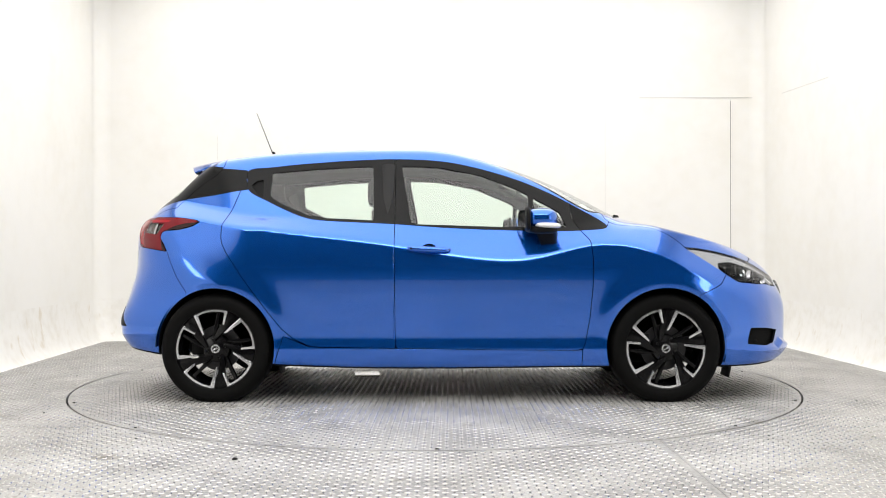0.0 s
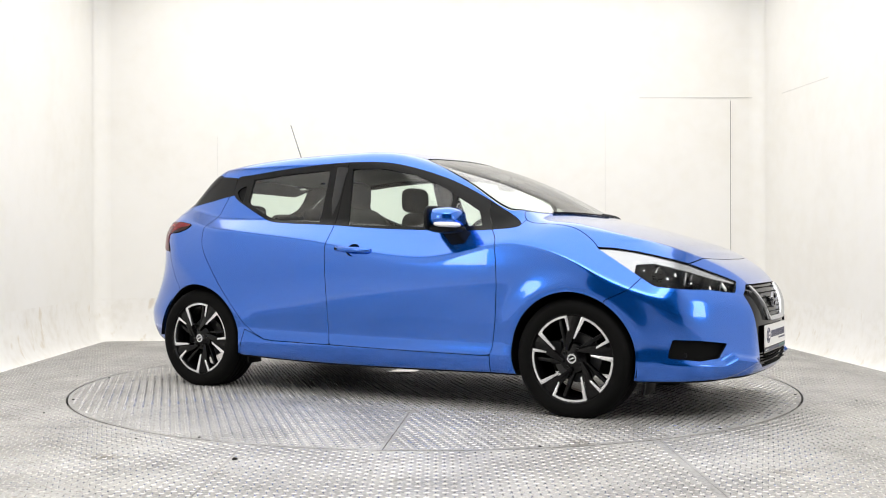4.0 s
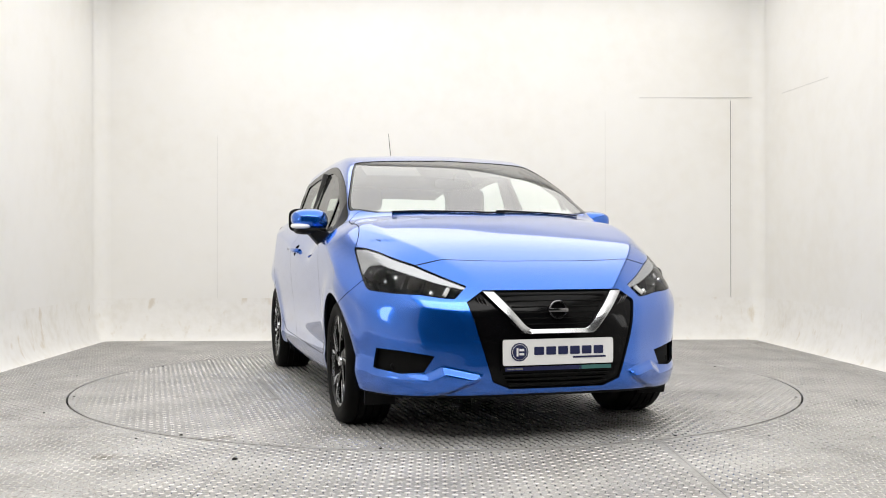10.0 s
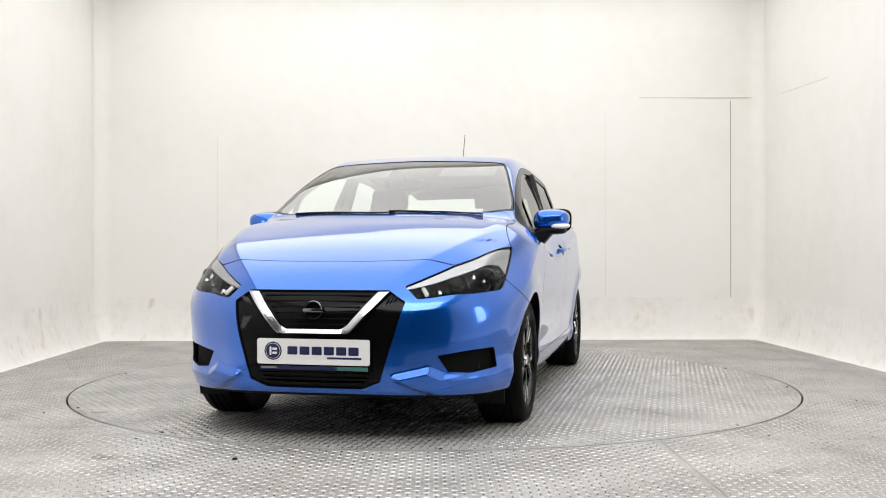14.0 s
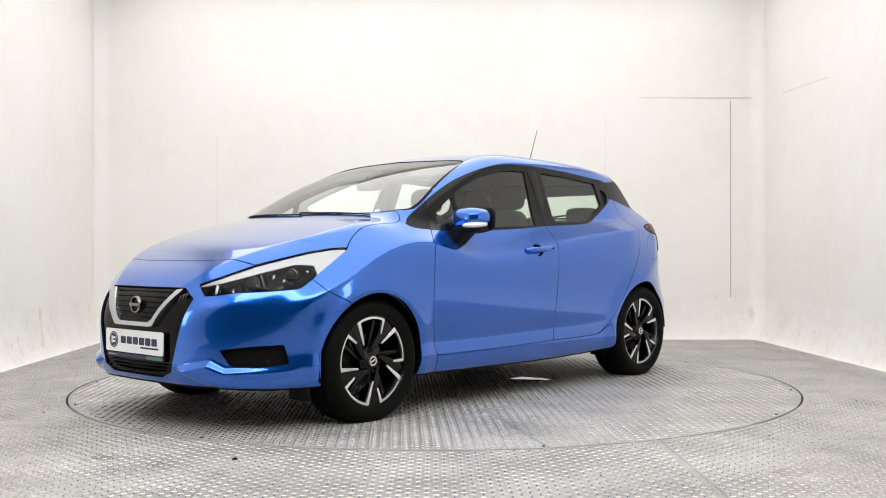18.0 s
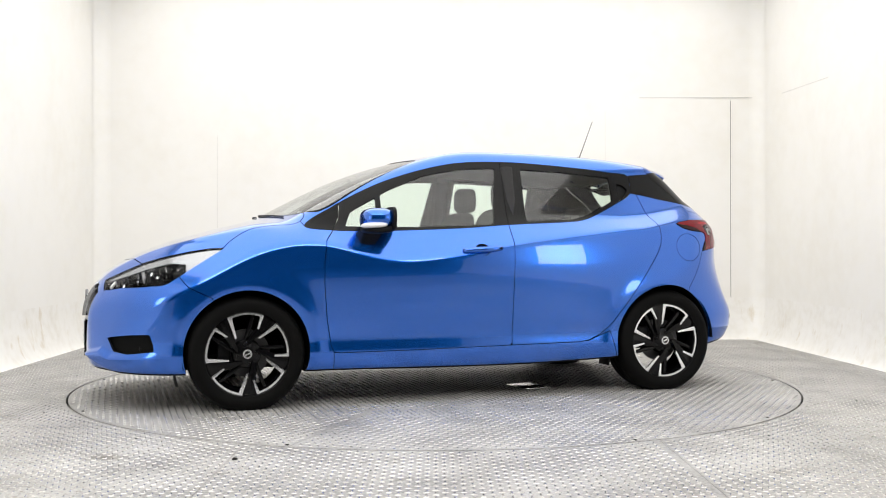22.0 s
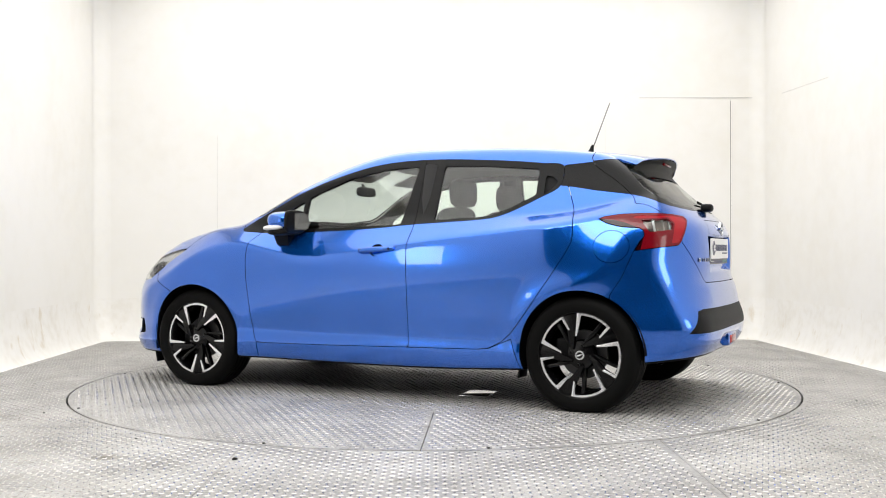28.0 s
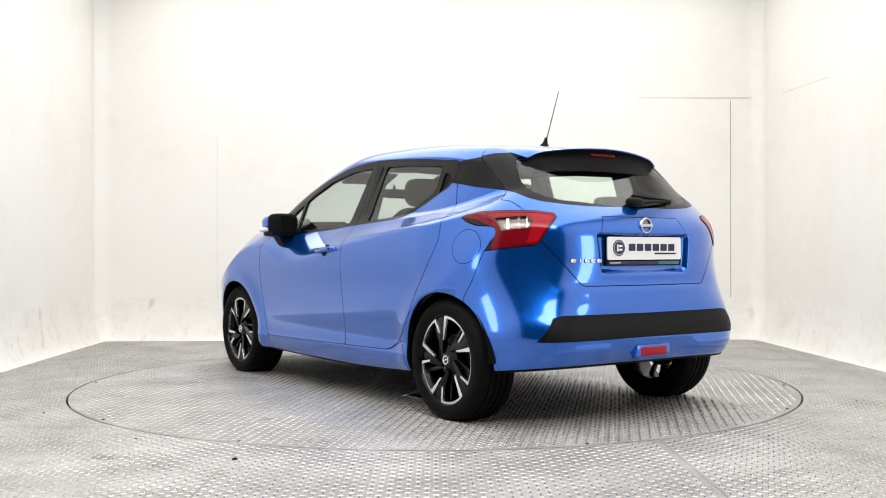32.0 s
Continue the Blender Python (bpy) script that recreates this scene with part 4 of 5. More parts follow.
# ---- front: chrome V, slats, badge, plates ----
def ribbon(outer, inner_line, lift, n=40):
    """A raised band between two lines over (y, z) on the nose."""
    o, i = outline(outer, 0.01, False, True), outline(inner_line, 0.01, False, True)
    def at(line, t):
        d = np.concatenate([[0], np.cumsum(np.hypot(*np.diff(line, axis=0).T))])
        return [np.interp(t * d[-1], d, line[:, k]) for k in (0, 1)]
    bm = bmesh.new()
    rows = []
    for k in range(n + 1):
        t = k / n
        a, b = at(o, t), at(i, t)
        row = []
        for u, h in ((0, -0.02), (0.0, 0.010), (0.08, lift), (0.16, lift), (1.0, lift - 0.010), (1.0, -0.03)):
            y, z = a[0] + (b[0] - a[0]) * u, a[1] + (b[1] - a[1]) * u
            row.append(bm.verts.new((nose_x(y, z) + h - 0.006, y, z)))
        rows.append(row)
    for r0, r1 in zip(rows, rows[1:]):
        for k in range(5):
            bm.faces.new((r0[k], r0[k + 1], r1[k + 1], r1[k]))
    return bm


V_OUT = [(-0.335, 0.668), (-0.187, 0.502), (-0.164, 0.482), (0.164, 0.482), (0.187, 0.502), (0.335, 0.668)]
V_IN = [(-0.280, 0.666), (-0.155, 0.519), (-0.128, 0.503), (0.128, 0.503), (0.155, 0.519), (0.280, 0.666)]
part("chrome_v", ribbon(V_OUT, V_IN, 0.020), SOFT_CHROME, GRILLE_OB, "chrome V-shaped grille bar", 25)
for k in range(6):
    z = 0.525 + 0.025 * k
    w = 0.148 + 0.02 * k
    part("grille_slat", box(0.02, 2 * w, 0.007, pose(nose_x(0, z) - 0.020, 0, z, 0, 12, 0), 0.002), DARK, GRILLE_OB)
for s in (1, -1):
    for k in range(3):
        y, z = 0.352 - 0.016 * k, 0.628 - 0.004 * k
        part("vent_fin", box(0.012, 0.005, 0.042, pose(nose_x(y, z) - 0.008, s * y, z, s * -35, 0, 0), 0.001), DARK_CHROME, GRILLE_OB)
for k in range(3):
    part("lower_slat", box(0.012, 0.50 - 0.02 * k, 0.006, pose(nose_x(0, 0.30) - 0.006, 0, 0.305 - 0.02 * k), 0.001), DARK, GRILLE_OB)


def badge(parent, x, z, r, facing, metal=None):
    metal = metal or CHROME
    m = pose(x, 0, z, 0, 0, -90 if facing > 0 else 90)
    b = part("badge", lathe([(r, -0.004), (r, 0.006), (r * 0.93, 0.010), (r * 0.80, 0.010), (r * 0.74, 0.004), (r * 0.74, -0.004)], 40, "y", m, True), metal, parent, "round chrome badge")
    part("badge_bar", box(0.012, r * 2.2, r * 0.42, pose(x + 0.006 * facing, 0, z), 0.004), metal, b)
    part("badge_back", lathe([(0.0, 0.0), (r * 0.8, 0.0), (r * 0.8, -0.006)], 32, "y", m), BLACK_GLOSS if facing > 0 else DARK_CHROME, b)


badge(GRILLE_OB, nose_x(0, 0.585) + 0.002, 0.585, 0.043, 1, DARK_CHROME)


def number_plate(parent, x, z, facing):
    """A white dealer plate in a black holder: a round mark, bars for the lettering and a strip below."""
    def place(u, v, w, h, d, name, material, r=0.004, label="", under=None):
        pts = [(facing * (u + a), z + v + b) for a, b in rounded(w, h, min(r, w / 2.01, h / 2.01), 3)]
        x0 = x + facing * d
        return part(name, prism(pts, x0 - facing * 0.006, x0, 0), material, under or parent, label)
    holder = place(0, -0.008, 0.535, 0.142, 0.004, "plate_holder", BLACK_GLOSS, 0.012, "black plate holder")
    p = place(0, 0.008, 0.522, 0.113, 0.010, "number_plate", WHITE, 0.010, "white plate with navy bars and a round mark", holder)
    place(-0.185, 0.010, 0.082, 0.082, 0.0115, "round_mark", NAVY, 0.0409, "navy roundel", holder)
    place(-0.185, 0.010, 0.070, 0.070, 0.0125, "mark_ring", WHITE, 0.0349, "", holder)
    place(-0.185, 0.010, 0.066, 0.066, 0.0135, "mark_disc", NAVY, 0.0329, "", holder)
    place(-0.196, 0.010, 0.009, 0.036, 0.0145, "mark_bar", WHITE, 0.001, "", holder)
    place(-0.176, 0.019, 0.022, 0.010, 0.0145, "mark_bar", WHITE, 0.001, "", holder)
    place(-0.176, 0.001, 0.022, 0.010, 0.0145, "mark_bar", WHITE, 0.001, "", holder)
    for k in range(6):
        place(-0.094 + 0.0565 * k, 0.013, 0.046, 0.036, 0.0115, "letter_bar", NAVY, 0.004, "", holder)
    place(0.145, -0.018, 0.158, 0.008, 0.0115, "small_bar", NAVY, 0.001, "", holder)
    place(-0.07, -0.064, 0.36, 0.017, 0.006, "holder_strip", NAVY, 0.001, "", holder)
    place(0.175, -0.064, 0.155, 0.017, 0.006, "holder_strip", TEAL, 0.001, "", holder)
    place(-0.205, -0.064, 0.075, 0.006, 0.0065, "small_bar", LAMP_SILVER, 0.001, "", holder)


number_plate(F_BUMP, 2.090, 0.395, 1)
number_plate(TG, tail_x(0, 0.84) - 0.002, 0.850, -1)
badge(TG, tail_x(0, 0.975) - 0.004, 0.972, 0.040, -1, SOFT_CHROME)
for k in range(5):
    y = 0.464 - 0.036 * k
    part("model_bar", box(0.005, (0.034, 0.010, 0.026, 0.028, 0.030)[k], 0.020, pose(tail_x(y, 0.797) - 0.001, y, 0.797), 0.002), SOFT_CHROME, TG, "chrome lettering block")

# ---- rear: spoiler, lamps, wiper, aerial ----
def spoiler():
    n, m = 36, 10
    bm = bmesh.new()
    topv, botv = [], []
    tip = []
    for i in range(m + 1):
        t = i / m
        ra, rb = [], []
        for k in range(n + 1):
            u = -1 + 2 * k / n
            y = 0.510 * u * (1 - 0.09 * t * t)
            x = -1.266 - (0.300 - 0.095 * u * u) * t
            z = top_z(-1.266, abs(y)) + 0.002 - 0.020 * t - 0.012 * t * t - 0.026 * t * t * u * u - 0.5 * max(0, abs(u) - 0.8) ** 2
            th = 0.005 + 0.018 * (1 - t)
            ra.append(bm.verts.new((x, y, z)))
            rb.append(bm.verts.new((x + 0.003 * t, y * 0.995, z - th)))
            if i == m:
                tip.append((x, y, z))
        topv.append(ra)
        botv.append(rb)
    for grid, rev in ((topv, False), (botv, True)):
        for r0, r1 in zip(grid, grid[1:]):
            for k in range(n):
                q = (r0[k], r0[k + 1], r1[k + 1], r1[k])
                bm.faces.new(q[::-1] if rev else q)
    rim = topv[0] + [r[-1] for r in topv[1:]] + topv[-1][-2::-1] + [r[0] for r in topv[-2:0:-1]]
    rim2 = botv[0] + [r[-1] for r in botv[1:]] + botv[-1][-2::-1] + [r[0] for r in botv[-2:0:-1]]
    for k in range(len(rim)):
        j = (k + 1) % len(rim)
        bm.faces.new((rim[k], rim[j], rim2[j], rim2[k]))
    sp = part("spoiler", bm, PAINT, TG, "blue roof spoiler with black underside", 50)
    # black underside, scooped towards the glass
    un = bmesh.new()
    rows = []
    for t in (0.0, 0.2, 0.45, 0.7, 1.0):
        row = []
        for k, (x0, y0, z0) in enumerate(tip):
            y = y0 * (1 - 0.03 * t)
            x1, z1 = tail_x(min(abs(y), 0.52), 1.262) - 0.004, 1.262 - 0.012 * (y / 0.55) ** 2
            row.append(un.verts.new((x0 + 0.008 + (x1 - x0 - 0.008) * t + 0.035 * math.sin(math.pi * t), y, z0 - 0.009 + (z1 - z0 + 0.009) * t + 0.010 * math.sin(math.pi * t))))
        rows.append(row)
    for r0, r1 in zip(rows, rows[1:]):
        for k in range(n):
            un.faces.new((r0[k], r0[k + 1], r1[k + 1], r1[k]))
    for side_k in (0, n):
        fan = [r[side_k] for r in rows]
        hub = un.verts.new((-1.36, fan[0].co.y * 1.06, 1.31))
        for a, b in zip(fan, fan[1:]):
            un.faces.new((a, b, hub))
    part("spoiler_underside", un, BLACK, sp, "black spoiler underside", 60)
    mid = tip[len(tip) // 2]
    part("brake_light", box(0.014, 0.17, 0.020, pose(mid[0] + 0.036, 0, mid[2] - 0.030, 0, 30, 0), 0.004), RED_DARK, sp, "red high brake light")


spoiler()
fog_x = tail_x(0, 0.35)
part("rear_fog_frame", box(0.05, 0.235, 0.072, pose(fog_x + 0.005, 0.015, 0.350), 0.012), PAINT, R_BUMP, "blue fog lamp surround")
part("rear_fog_lamp", box(0.02, 0.185, 0.046, pose(fog_x - 0.014, 0.015, 0.350), 0.006), RED_LENS, R_BUMP, "red rear fog lamp")
wp = part("rear_wiper", tube([(tail_x(0, 1.075) - 0.02, 0.0, 1.085), (tail_x(-0.12, 1.10) - 0.03, -0.12, 1.10), (tail_x(-0.3, 1.11) - 0.022, -0.30, 1.105)], 0.011, 8, 0.6), BLACK, TG, "black rear wiper")
part("wiper_cap", superbox(tail_x(0, 1.08) - 0.025, 0.0, 1.092, 0.035, 0.045, 0.024, 0.7), BLACK, wp)
part("wiper_blade", box(0.008, 0.30, 0.014, pose(tail_x(-0.18, 1.12) - 0.012, -0.19, 1.118, 4, 0, 0), 0.002), RUBBER, wp)
az = top_z(-1.068, 0)
aer = part("aerial", tube([(-1.068, 0, az), (-1.095, 0, az + 0.065), (-1.188, 0, 1.735)], 0.0036, 8, 0.55), BLACK, CAR, "thin black roof aerial")
part("aerial_base", lathe([(0.030, -0.006), (0.027, 0.008), (0.014, 0.022), (0.007, 0.055), (0.0, 0.058)], 20, "z", pose(-1.068, 0, az, 0, -14, 0)), BLACK, aer)
for y0, y1 in ((-0.50, 0.10), (0.06, 0.56)):
    pts = [(top_x, y, top_z(top_x, y) + 0.006) for top_x, y in ((1.100 - 0.30 * y * y + 0.004 * k, y0 + (y1 - y0) * k / 6) for k, y in enumerate([y0 + (y1 - y0) * j / 6 for j in range(7)]))]
    w = part("wiper", tube(pts, 0.006, 6, 0.7), BLACK, SCREEN, "black windscreen wiper")

# ---- wheels ----
def polar(r, deg, y):
    return Vector((-r * math.cos(radians(deg)), y, r * math.sin(radians(deg))))


def slab(loop, y0, y1, bevel=0.0):
    """A plate from an outline of (radius, degrees), from y0 (back) to y1 (face)."""
    bm = bmesh.new()
    a = [bm.verts.new(polar(r, d, y1)) for r, d in loop]
    b = [bm.verts.new(polar(r, d, y0)) for r, d in loop]
    fa = bm.faces.new(a)
    bm.faces.new(b[::-1])
    for k in range(len(a)):
        bm.faces.new((a[k], b[k], b[(k + 1) % len(b)], a[(k + 1) % len(a)]))
    if bevel:
        bmesh.ops.bevel(bm, geom=fa.edges[:], offset=bevel, segments=2, affect="EDGES", profile=0.5)
    return bm


def arc(r, d0, d1, n=14):
    return [(r, d0 + (d1 - d0) * k / n) for k in range(n + 1)]


def wheel(x, side, spin):
    w = tagged(new("wheel"), "black alloy wheel with machined silver edges")
    w.parent = CAR
    w.matrix_basis = pose(x, side * (HUB_Y - 0.012), HUB_Z) @ (pose(0, 0, 0, 0, 0, 180) if side < 0 else Matrix())
    prof = [(0.208, -0.16), (0.212, -0.03), (0.216, 0.0), (0.222, 0.012), (0.228, 0.014), (0.236, 0.016), (0.240, 0.0175), (0.262, 0.019), (0.272, 0.017), (0.284, 0.011), (0.293, 0.001), (0.299, -0.012), (0.303, -0.03)]
    for k in range(4):
        y = -0.045 - 0.036 * k
        prof += [(0.3045, y + 0.012), (0.3045, y + 0.004), (0.298, y + 0.003), (0.298, y - 0.003), (0.3045, y - 0.004)]
    prof += [(0.303, -0.185), (0.293, -0.203), (0.272, -0.215), (0.24, -0.214), (0.208, -0.195)]
    bm = lathe([(q * 1.025, y) for q, y in prof], 112)
    for v in bm.verts:
        v.co.z = max(v.co.z, -HUB_Z + 0.0008)
    part("tyre", bm, RUBBER, w, "black tyre", 30)
    rim = part("rim", lathe([(0.229, 0.004), (0.227, 0.010), (0.2245, 0.010), (0.220, 0.0), (0.210, -0.018), (0.198, -0.04), (0.196, -0.19)], 112), RIM_BLACK, w, "gloss black rim")
    part("brake_disc", lathe([(0.07, -0.075), (0.128, -0.075), (0.128, -0.095)], 56), DISC_STEEL, w, "dark steel brake disc")
    part("hub_plate", lathe([(0.0, -0.1), (0.12, -0.105), (0.12, -0.12)], 48), DARK, w)
    part("caliper", box(0.07, 0.05, 0.12, pose(0.115, -0.085, 0.02), 0.01), BLACK, w)
    part("hub", lathe([(0.0, -0.008), (0.030, -0.008), (0.042, -0.012), (0.072, -0.020), (0.080, -0.05)], 48), RIM_BLACK, w)
    cap = part("centre_cap", lathe([(0.0, -0.002), (0.0165, -0.002), (0.018, 0.003), (0.024, 0.003), (0.026, -0.008)], 32), SILVER, w, "silver centre cap")
    part("cap_disc", lathe([(0.0, 0.000), (0.0155, 0.000), (0.0155, -0.002)], 24), RIM_BLACK, cap, "black cap centre")
    part("cap_bar", box(0.028, 0.004, 0.007, pose(0, 0.001, 0, 0, 25, 0), 0.001), SILVER, cap)
    for k in range(5):
        a = 72 * k + spin
        # a broad swept spoke between two openings
        loop = [(0.045, a + 34), (0.06, a + 20), (0.105, a + 2.5), (0.15, a - 3.0), (0.220, a - 11)] + arc(0.222, a - 9, a + 9, 8) + [(0.220, a + 11), (0.145, a + 13), (0.10, a + 24), (0.06, a + 44)]
        part("spoke", slab(loop, -0.034, -0.004, 0.004), RIM_BLACK, w)
        # a second, deeper blade
        loop = [(0.06, a + 40), (0.12, a + 24), (0.205, a + 22), (0.205, a + 27), (0.11, a + 36), (0.05, a + 62)]
        part("spoke_blade", slab(loop, -0.05, -0.022, 0.003), RIM_BLACK, w)
        # bracket of machined metal round each opening: arc and two legs
        c = a + 36
        loop = arc(0.2235, c - 26.0, c + 25.5, 20) + [(0.102, c + 36.0), (0.104, c + 29.5), (0.206, c + 20.5)] + arc(0.2095, c + 20.0, c - 22.0, 20) + [(0.205, c - 22.0), (0.145, c - 23.5), (0.142, c - 28.0)]
        part("machined_edge", slab(loop, -0.012, 0.0005, 0.0012), SILVER, w, "bright machined edge")
    for k in range(4):
        p = polar(0.052, 90 * k + 45 + spin, -0.010)
        part("wheel_nut", lathe([(0.0, 0.004), (0.008, 0.004), (0.0095, -0.006)], 6, "y", Matrix.Translation(p)), BLACK, w)
    return w


for wx_, s, spin in ((HUB_X, 1, 57), (-HUB_X, 1, 32), (HUB_X, -1, 14.7), (-HUB_X, -1, 62)):
    wheel(wx_, s, spin)

# ---- cabin ----
def seat(y):
    st = part("front_seat", superbox(0.12, y, 0.46, 0.27, 0.25, 0.10, 0.4), FABRIC, CAR, "dark grey fabric seat")
    def lean(p):
        p.x -= 0.30 * (p.z + 0.3)
        p.y *= 1.0 - 0.25 * max(0, p.z) / 0.3
        return p
    part("backrest", superbox(-0.17, y, 0.80, 0.09, 0.235, 0.31, 0.45, 32, 20, lean), FABRIC, st)
    part("headrest", superbox(-0.385, y, 1.195, 0.055, 0.125, 0.085, 0.55), FABRIC, st)
    for d in (-0.05, 0.05):
        part("headrest_post", tube([(-0.36, y + d, 1.06), (-0.375, y + d, 1.15)], 0.007), CHROME, st)


seat(0.36)
seat(-0.36)
bench = part("rear_bench", superbox(-0.75, 0, 0.50, 0.26, 0.60, 0.10, 0.3), FABRIC, CAR, "dark grey rear bench")
part("bench_back", superbox(-1.12, 0, 0.80, 0.08, 0.60, 0.27, 0.3, 40, 20, lambda p: Vector((p.x - 0.25 * (p.z + 0.27), p.y, p.z))), FABRIC, bench)
for y in (0.36, -0.36, 0.0):
    part("headrest", superbox(-1.235, y, 1.10 if y else 1.05, 0.045, 0.125, 0.055, 0.55), FABRIC, bench)
part("parcel_shelf", box(0.40, 1.10, 0.02, pose(-1.43, 0, 0.985), 0.006), FABRIC, CAR)
dash = part("dashboard", superbox(0.86, 0, 0.80, 0.22, 0.66, 0.155, 0.35, 48, 24), BLACK, CAR, "black dashboard")
part("instrument_hood", superbox(0.70, -0.36, 0.94, 0.12, 0.17, 0.05, 0.6), BLACK, dash)
part("centre_screen", box(0.03, 0.20, 0.12, pose(0.62, 0, 0.93, 0, -12, 0), 0.006), BLACK_GLOSS, dash)
sw = part("steering_wheel", lathe([(0.180 + 0.014 * math.cos(a), 0.014 * math.sin(a)) for a in np.linspace(0, 6.283, 12, endpoint=False)], 40, "z", pose(0.47, -0.36, 0.87, 0, -65, 0), True), BLACK, CAR, "black steering wheel")
part("steering_hub", superbox(0.49, -0.36, 0.865, 0.03, 0.075, 0.06, 0.6), BLACK, sw)
for d in (-1, 1):
    part("steering_spoke", box(0.02, 0.11, 0.03, pose(0.475, -0.36 + d * 0.115, 0.868), 0.006), BLACK, sw)
part("inside_mirror", superbox(0.50, 0, 1.245, 0.018, 0.115, 0.032, 0.5), BLACK, CAR, "black inside mirror")
part("mirror_stalk", tube([(0.50, 0, 1.25), (0.53, 0, 1.30)], 0.010), BLACK, CAR)
for s in (1, -1):
    part("sun_visor", box(0.16, 0.34, 0.014, pose(0.30, s * 0.33, 1.325, 0, 22, 0), 0.005), VISOR, CAR)
    for x, z0, z1, xt in ((-0.30, 0.90, 1.34, -0.30),):
        pill = tube([(x, s * 0.73, z0), (xt, s * 0.60, z1)], 0.045, 10)
        part("pillar_trim", pill, FABRIC, CAR)
part("screen_sticker", box(0.002, 0.09, 0.045, pose(0.93, 0.50, 1.055, 0, -28, -28)), PAPER, SCREEN, "white paper sticker")

# ---- raised bars of the tread plate ----
def tread(area, keep, pitch=0.033, turn=0.0, seed=1, tall=1.0):
    """Low bars in alternating directions; area: (x0, x1, y0, y1)."""
    rng = np.random.default_rng(seed)
    x0, x1, y0, y1 = area
    i, j = np.meshgrid(np.arange(int((x1 - x0) / pitch) + 1), np.arange(int((y1 - y0) / pitch) + 1), indexing="ij")
    px, py = x0 + i.ravel() * pitch, y0 + j.ravel() * pitch
    odd = ((i + j) % 2).ravel()
    ok = keep(px, py)
    px, py, odd = px[ok], py[ok], odd[ok]
    a = radians(turn) + np.where(odd == 1, radians(0), radians(90)) + rng.normal(0, 0.03, len(px))
    hl, hw = 0.0138, 0.0044
    h = 0.0031 * tall * rng.uniform(0.7, 1.1, len(px))
    c, s = np.cos(a), np.sin(a)
    # six points: two ends, four flanks, and a raised middle line
    local = [(-1.0, 0, 0), (-0.45, -1, 0), (0.45, -1, 0), (1.0, 0, 0), (0.45, 1, 0), (-0.45, 1, 0), (-0.55, 0, 1), (0.55, 0, 1)]
    pts = np.stack([np.stack([px + c * u * hl - s * v * hw, py + s * u * hl + c * v * hw, h * w - 0.0004], -1) for u, v, w in local], 1).reshape(-1, 3)
    face = [(0, 1, 6), (1, 2, 7, 6), (2, 3, 7), (3, 4, 7), (4, 5, 6, 7), (5, 0, 6)]
    faces = [tuple(8 * k + q for q in f) for k in range(len(px)) for f in face]
    return pts, faces


def off_smooth(x, y):
    r = np.hypot(x, y) < R_TABLE - 0.03
    return r & (inside(x, y, SMOOTH_L) > 0.02) & (inside(x, y, SMOOTH_R) > 0.02)


v, f = tread((-2.23, 2.23, -2.23, 2.23), off_smooth, seed=2)
link_mesh("tread_relief", v, f, BARS, TABLE, "raised steel tread bars", kind="stuff", smooth=False)
v, f = tread((-2.23, 2.23, -2.23, 2.23), lambda x, y: (np.hypot(x, y) < R_TABLE - 0.03) & ((inside(x, y, SMOOTH_L) < -0.02) | (inside(x, y, SMOOTH_R) < -0.02)), seed=5, tall=0.75)
link_mesh("worn_relief", v, f, BARS, TABLE, "flattened worn tread bars", kind="stuff", smooth=False)
v, f = tread((-3.2, 3.2, -3.4, 3.0), lambda x, y: (np.hypot(x, y) > R_TABLE + 0.03) & np.all([np.abs(x - q) > 0.015 for q in SEAMS], axis=0)
             & (x > ROOM["x0"] + LEAN * (y - 1.77) + 0.02) & (x < ROOM["x1"] + LEAN * (y - 1.77) - 0.02), seed=3)
link_mesh("tread_relief", v, f, BARS, FLOOR, "raised steel tread bars", kind="stuff", smooth=False)

# ---- marks on walls and floor ----
def wall_joint(name, x0, z0, x1, z1, w=0.006, material=None):
    y = B0[1] + (B1[1] - B0[1]) * ((x0 + x1) / 2 - B0[0]) / (B1[0] - B0[0]) + 0.1135
    ob = part(name, box(abs(x1 - x0) + w, 0.004, abs(z1 - z0) + w, pose((x0 + x1) / 2, y, (z0 + z1) / 2)), material or JOINT, None)
    ob["kind"] = "structure"
    return ob


wall_joint("panel_joint_1", 1.935, 2.33, 3.09, 2.33, 0.004)
wall_joint("panel_joint_2", 2.86, 0.40, 2.86, 2.30, 0.005)

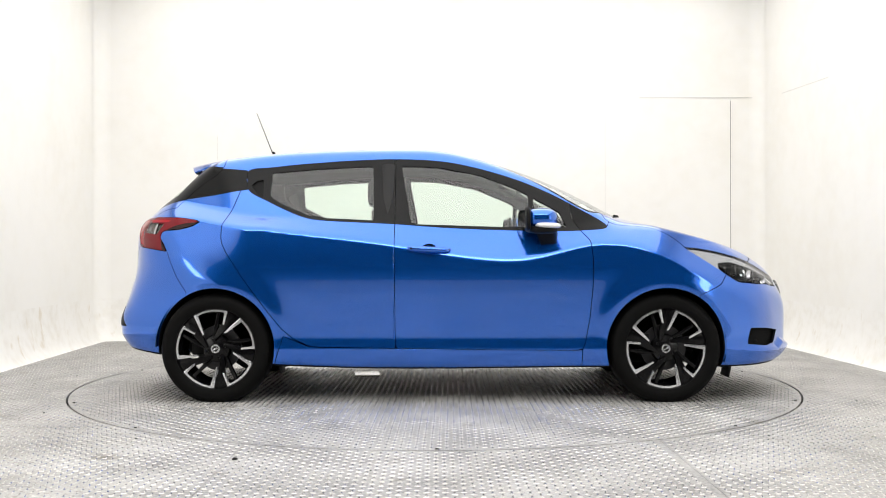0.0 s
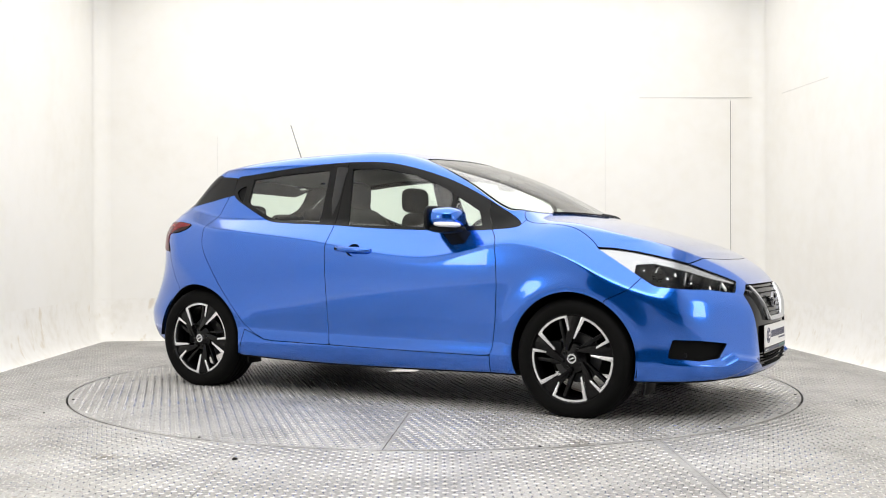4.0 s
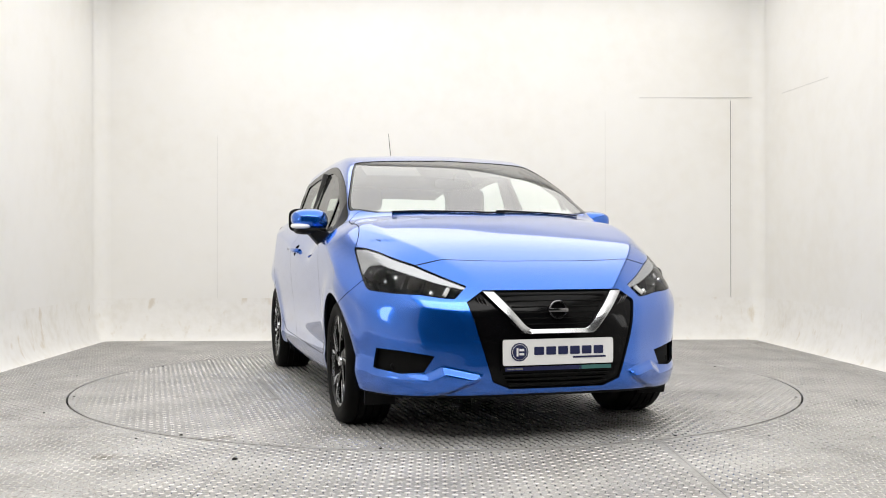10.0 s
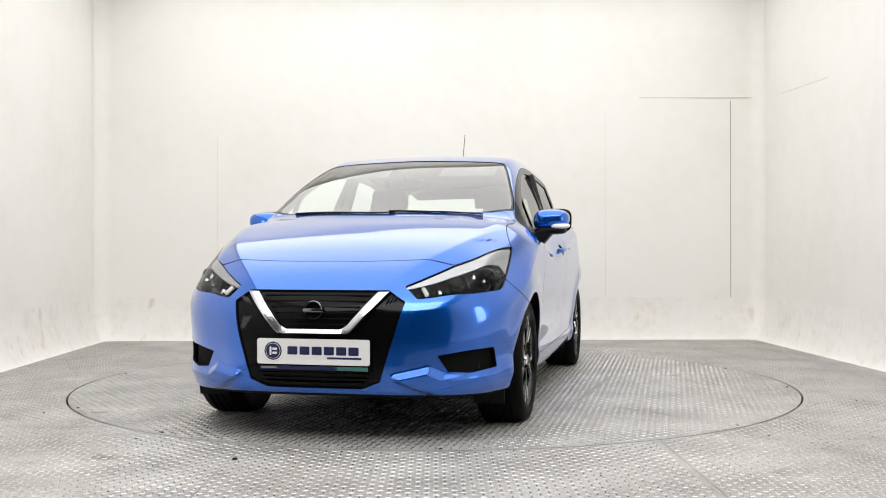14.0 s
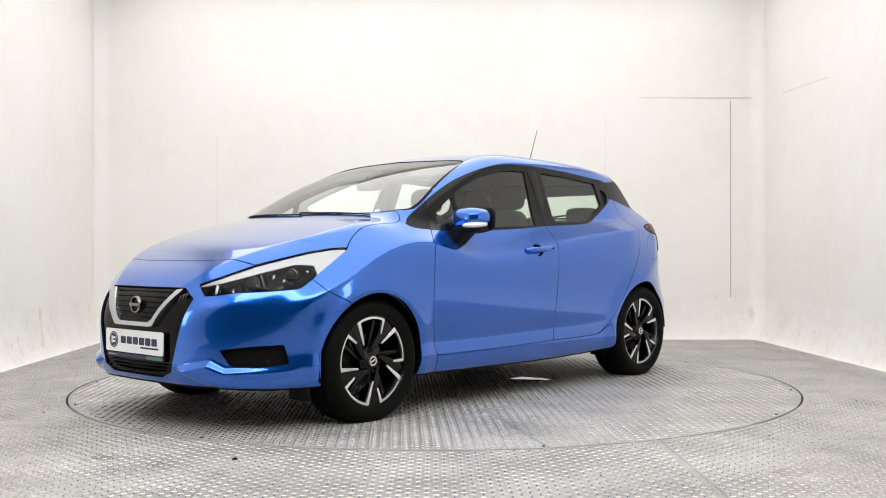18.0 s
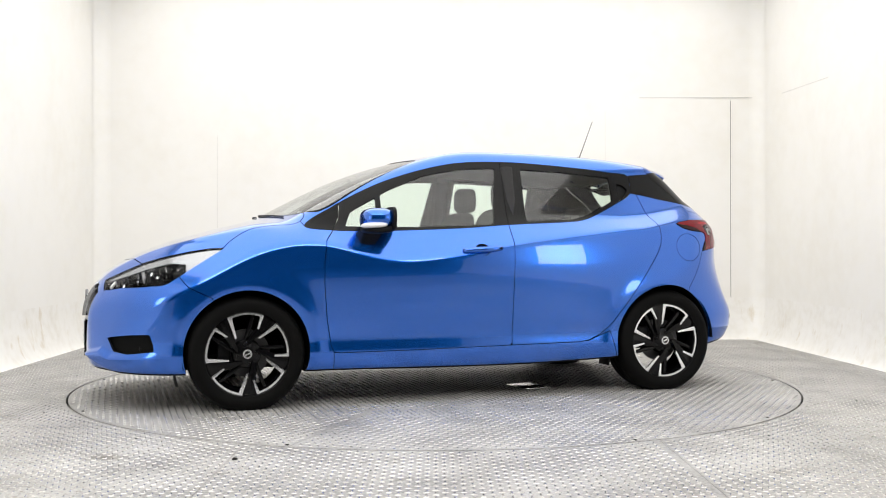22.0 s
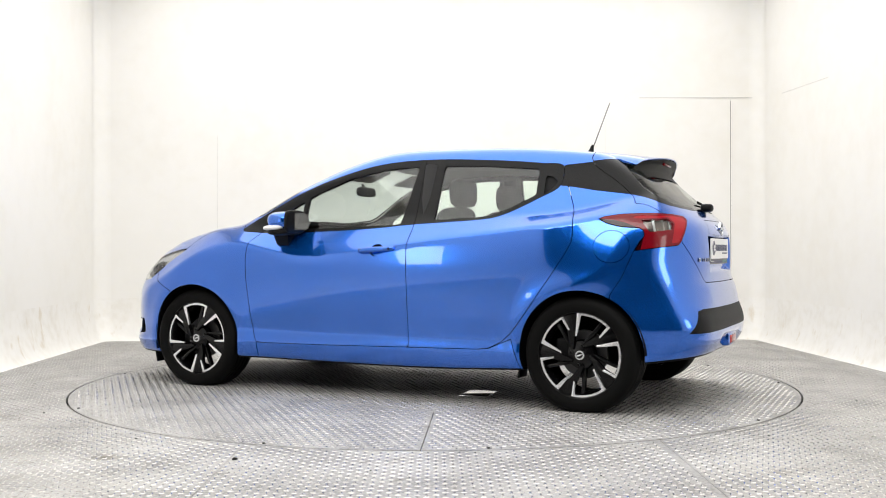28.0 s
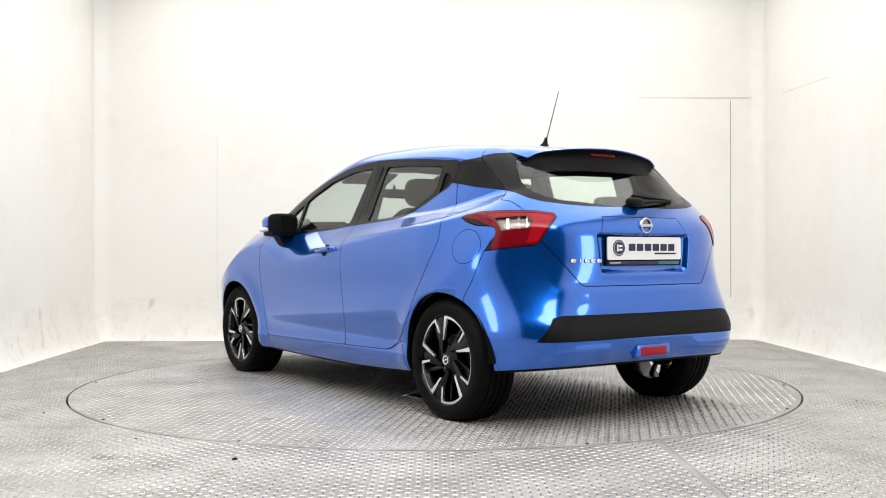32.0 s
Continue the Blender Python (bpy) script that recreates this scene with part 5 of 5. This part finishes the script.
METAL_PLATE = part("metal_plate", box(0.17, 0.24, 0.003, pose(-0.475, 0.395, 0.0055, 0, 0, 8), 0.001), BRIGHT_STEEL, None)
tagged(METAL_PLATE, "small smooth bright steel plate lying on turntable", "plate")
wall_joint("panel_joint_3", 1.643, 0.40, 1.643, 2.20, 0.0022, JOINT_PALE)
wall_joint("panel_joint_4", -2.095, 0.40, -2.095, 1.97, 0.0016, JOINT_PALE)
wall_joint("panel_joint_5", 3.098, 2.292, 3.098, 2.305, 0.02)
side_joint = part("panel_joint_6", box(0.004, 1.0, 0.004, pose(wx(1, 2.15) + 0.1135, 2.15, 2.277, 1.5, 0, 1.87)), JOINT_PALE)
side_joint["kind"] = "structure"

for k in range(10):
    a = radians(14 + 36 * k + 5 * (k % 3))
    part("rim_bolt", lathe([(0.0, 0.005), (0.007, 0.0045), (0.0085, 0.0)], 10, "z", pose((R_TABLE - 0.035) * math.cos(a), (R_TABLE - 0.035) * math.sin(a), 0)), SEAM, TABLE, "dark bolt head")


def stone(x, y, r, seed):
    rng = random.Random(seed)
    bm = bmesh.new()
    bmesh.ops.create_icosphere(bm, subdivisions=2, radius=r)
    for v in bm.verts:
        v.co *= rng.uniform(0.7, 1.15)
        v.co.z = max(v.co.z * 0.6, -r * 0.3) + r * 0.3
        v.co.x *= 1.3
    ob = part("stone", bm, SEAM, None)
    ob.matrix_basis = pose(x, y, 0.001, 0, 0, rng.uniform(0, 360))
    return tagged(ob, "small dark crumb of dirt on steel floor", "dirt", "loose dirt crumbs")


for k, (x, y, r) in enumerate(((-0.813, -2.406, 0.011), (-1.35, -1.95, 0.005), (-2.05, -1.22, 0.006), (-0.25, -2.62, 0.004), (1.52, -1.92, 0.004), (2.36, -0.88, 0.005), (-2.44, 0.35, 0.005), (0.62, -2.72, 0.004))):
    stone(x, y, r, k)


# ---- what turns: the table with the car on it, clockwise from above ----
AXIS_X, AXIS_Y = -0.0398, 0.0422


def motions():
    rows, car_rows = [], []
    for k in range(33):
        m = pose(0, 0, 0, 0, 0, -0.866 - 7.3297 * k)
        rows.append((float(k), m))
        car_rows.append((float(k), m @ pose(-AXIS_X, -AXIS_Y, 0)))
    walk(TABLE, rows)
    walk(CAR, car_rows)
    walk(METAL_PLATE, rows)


motions()
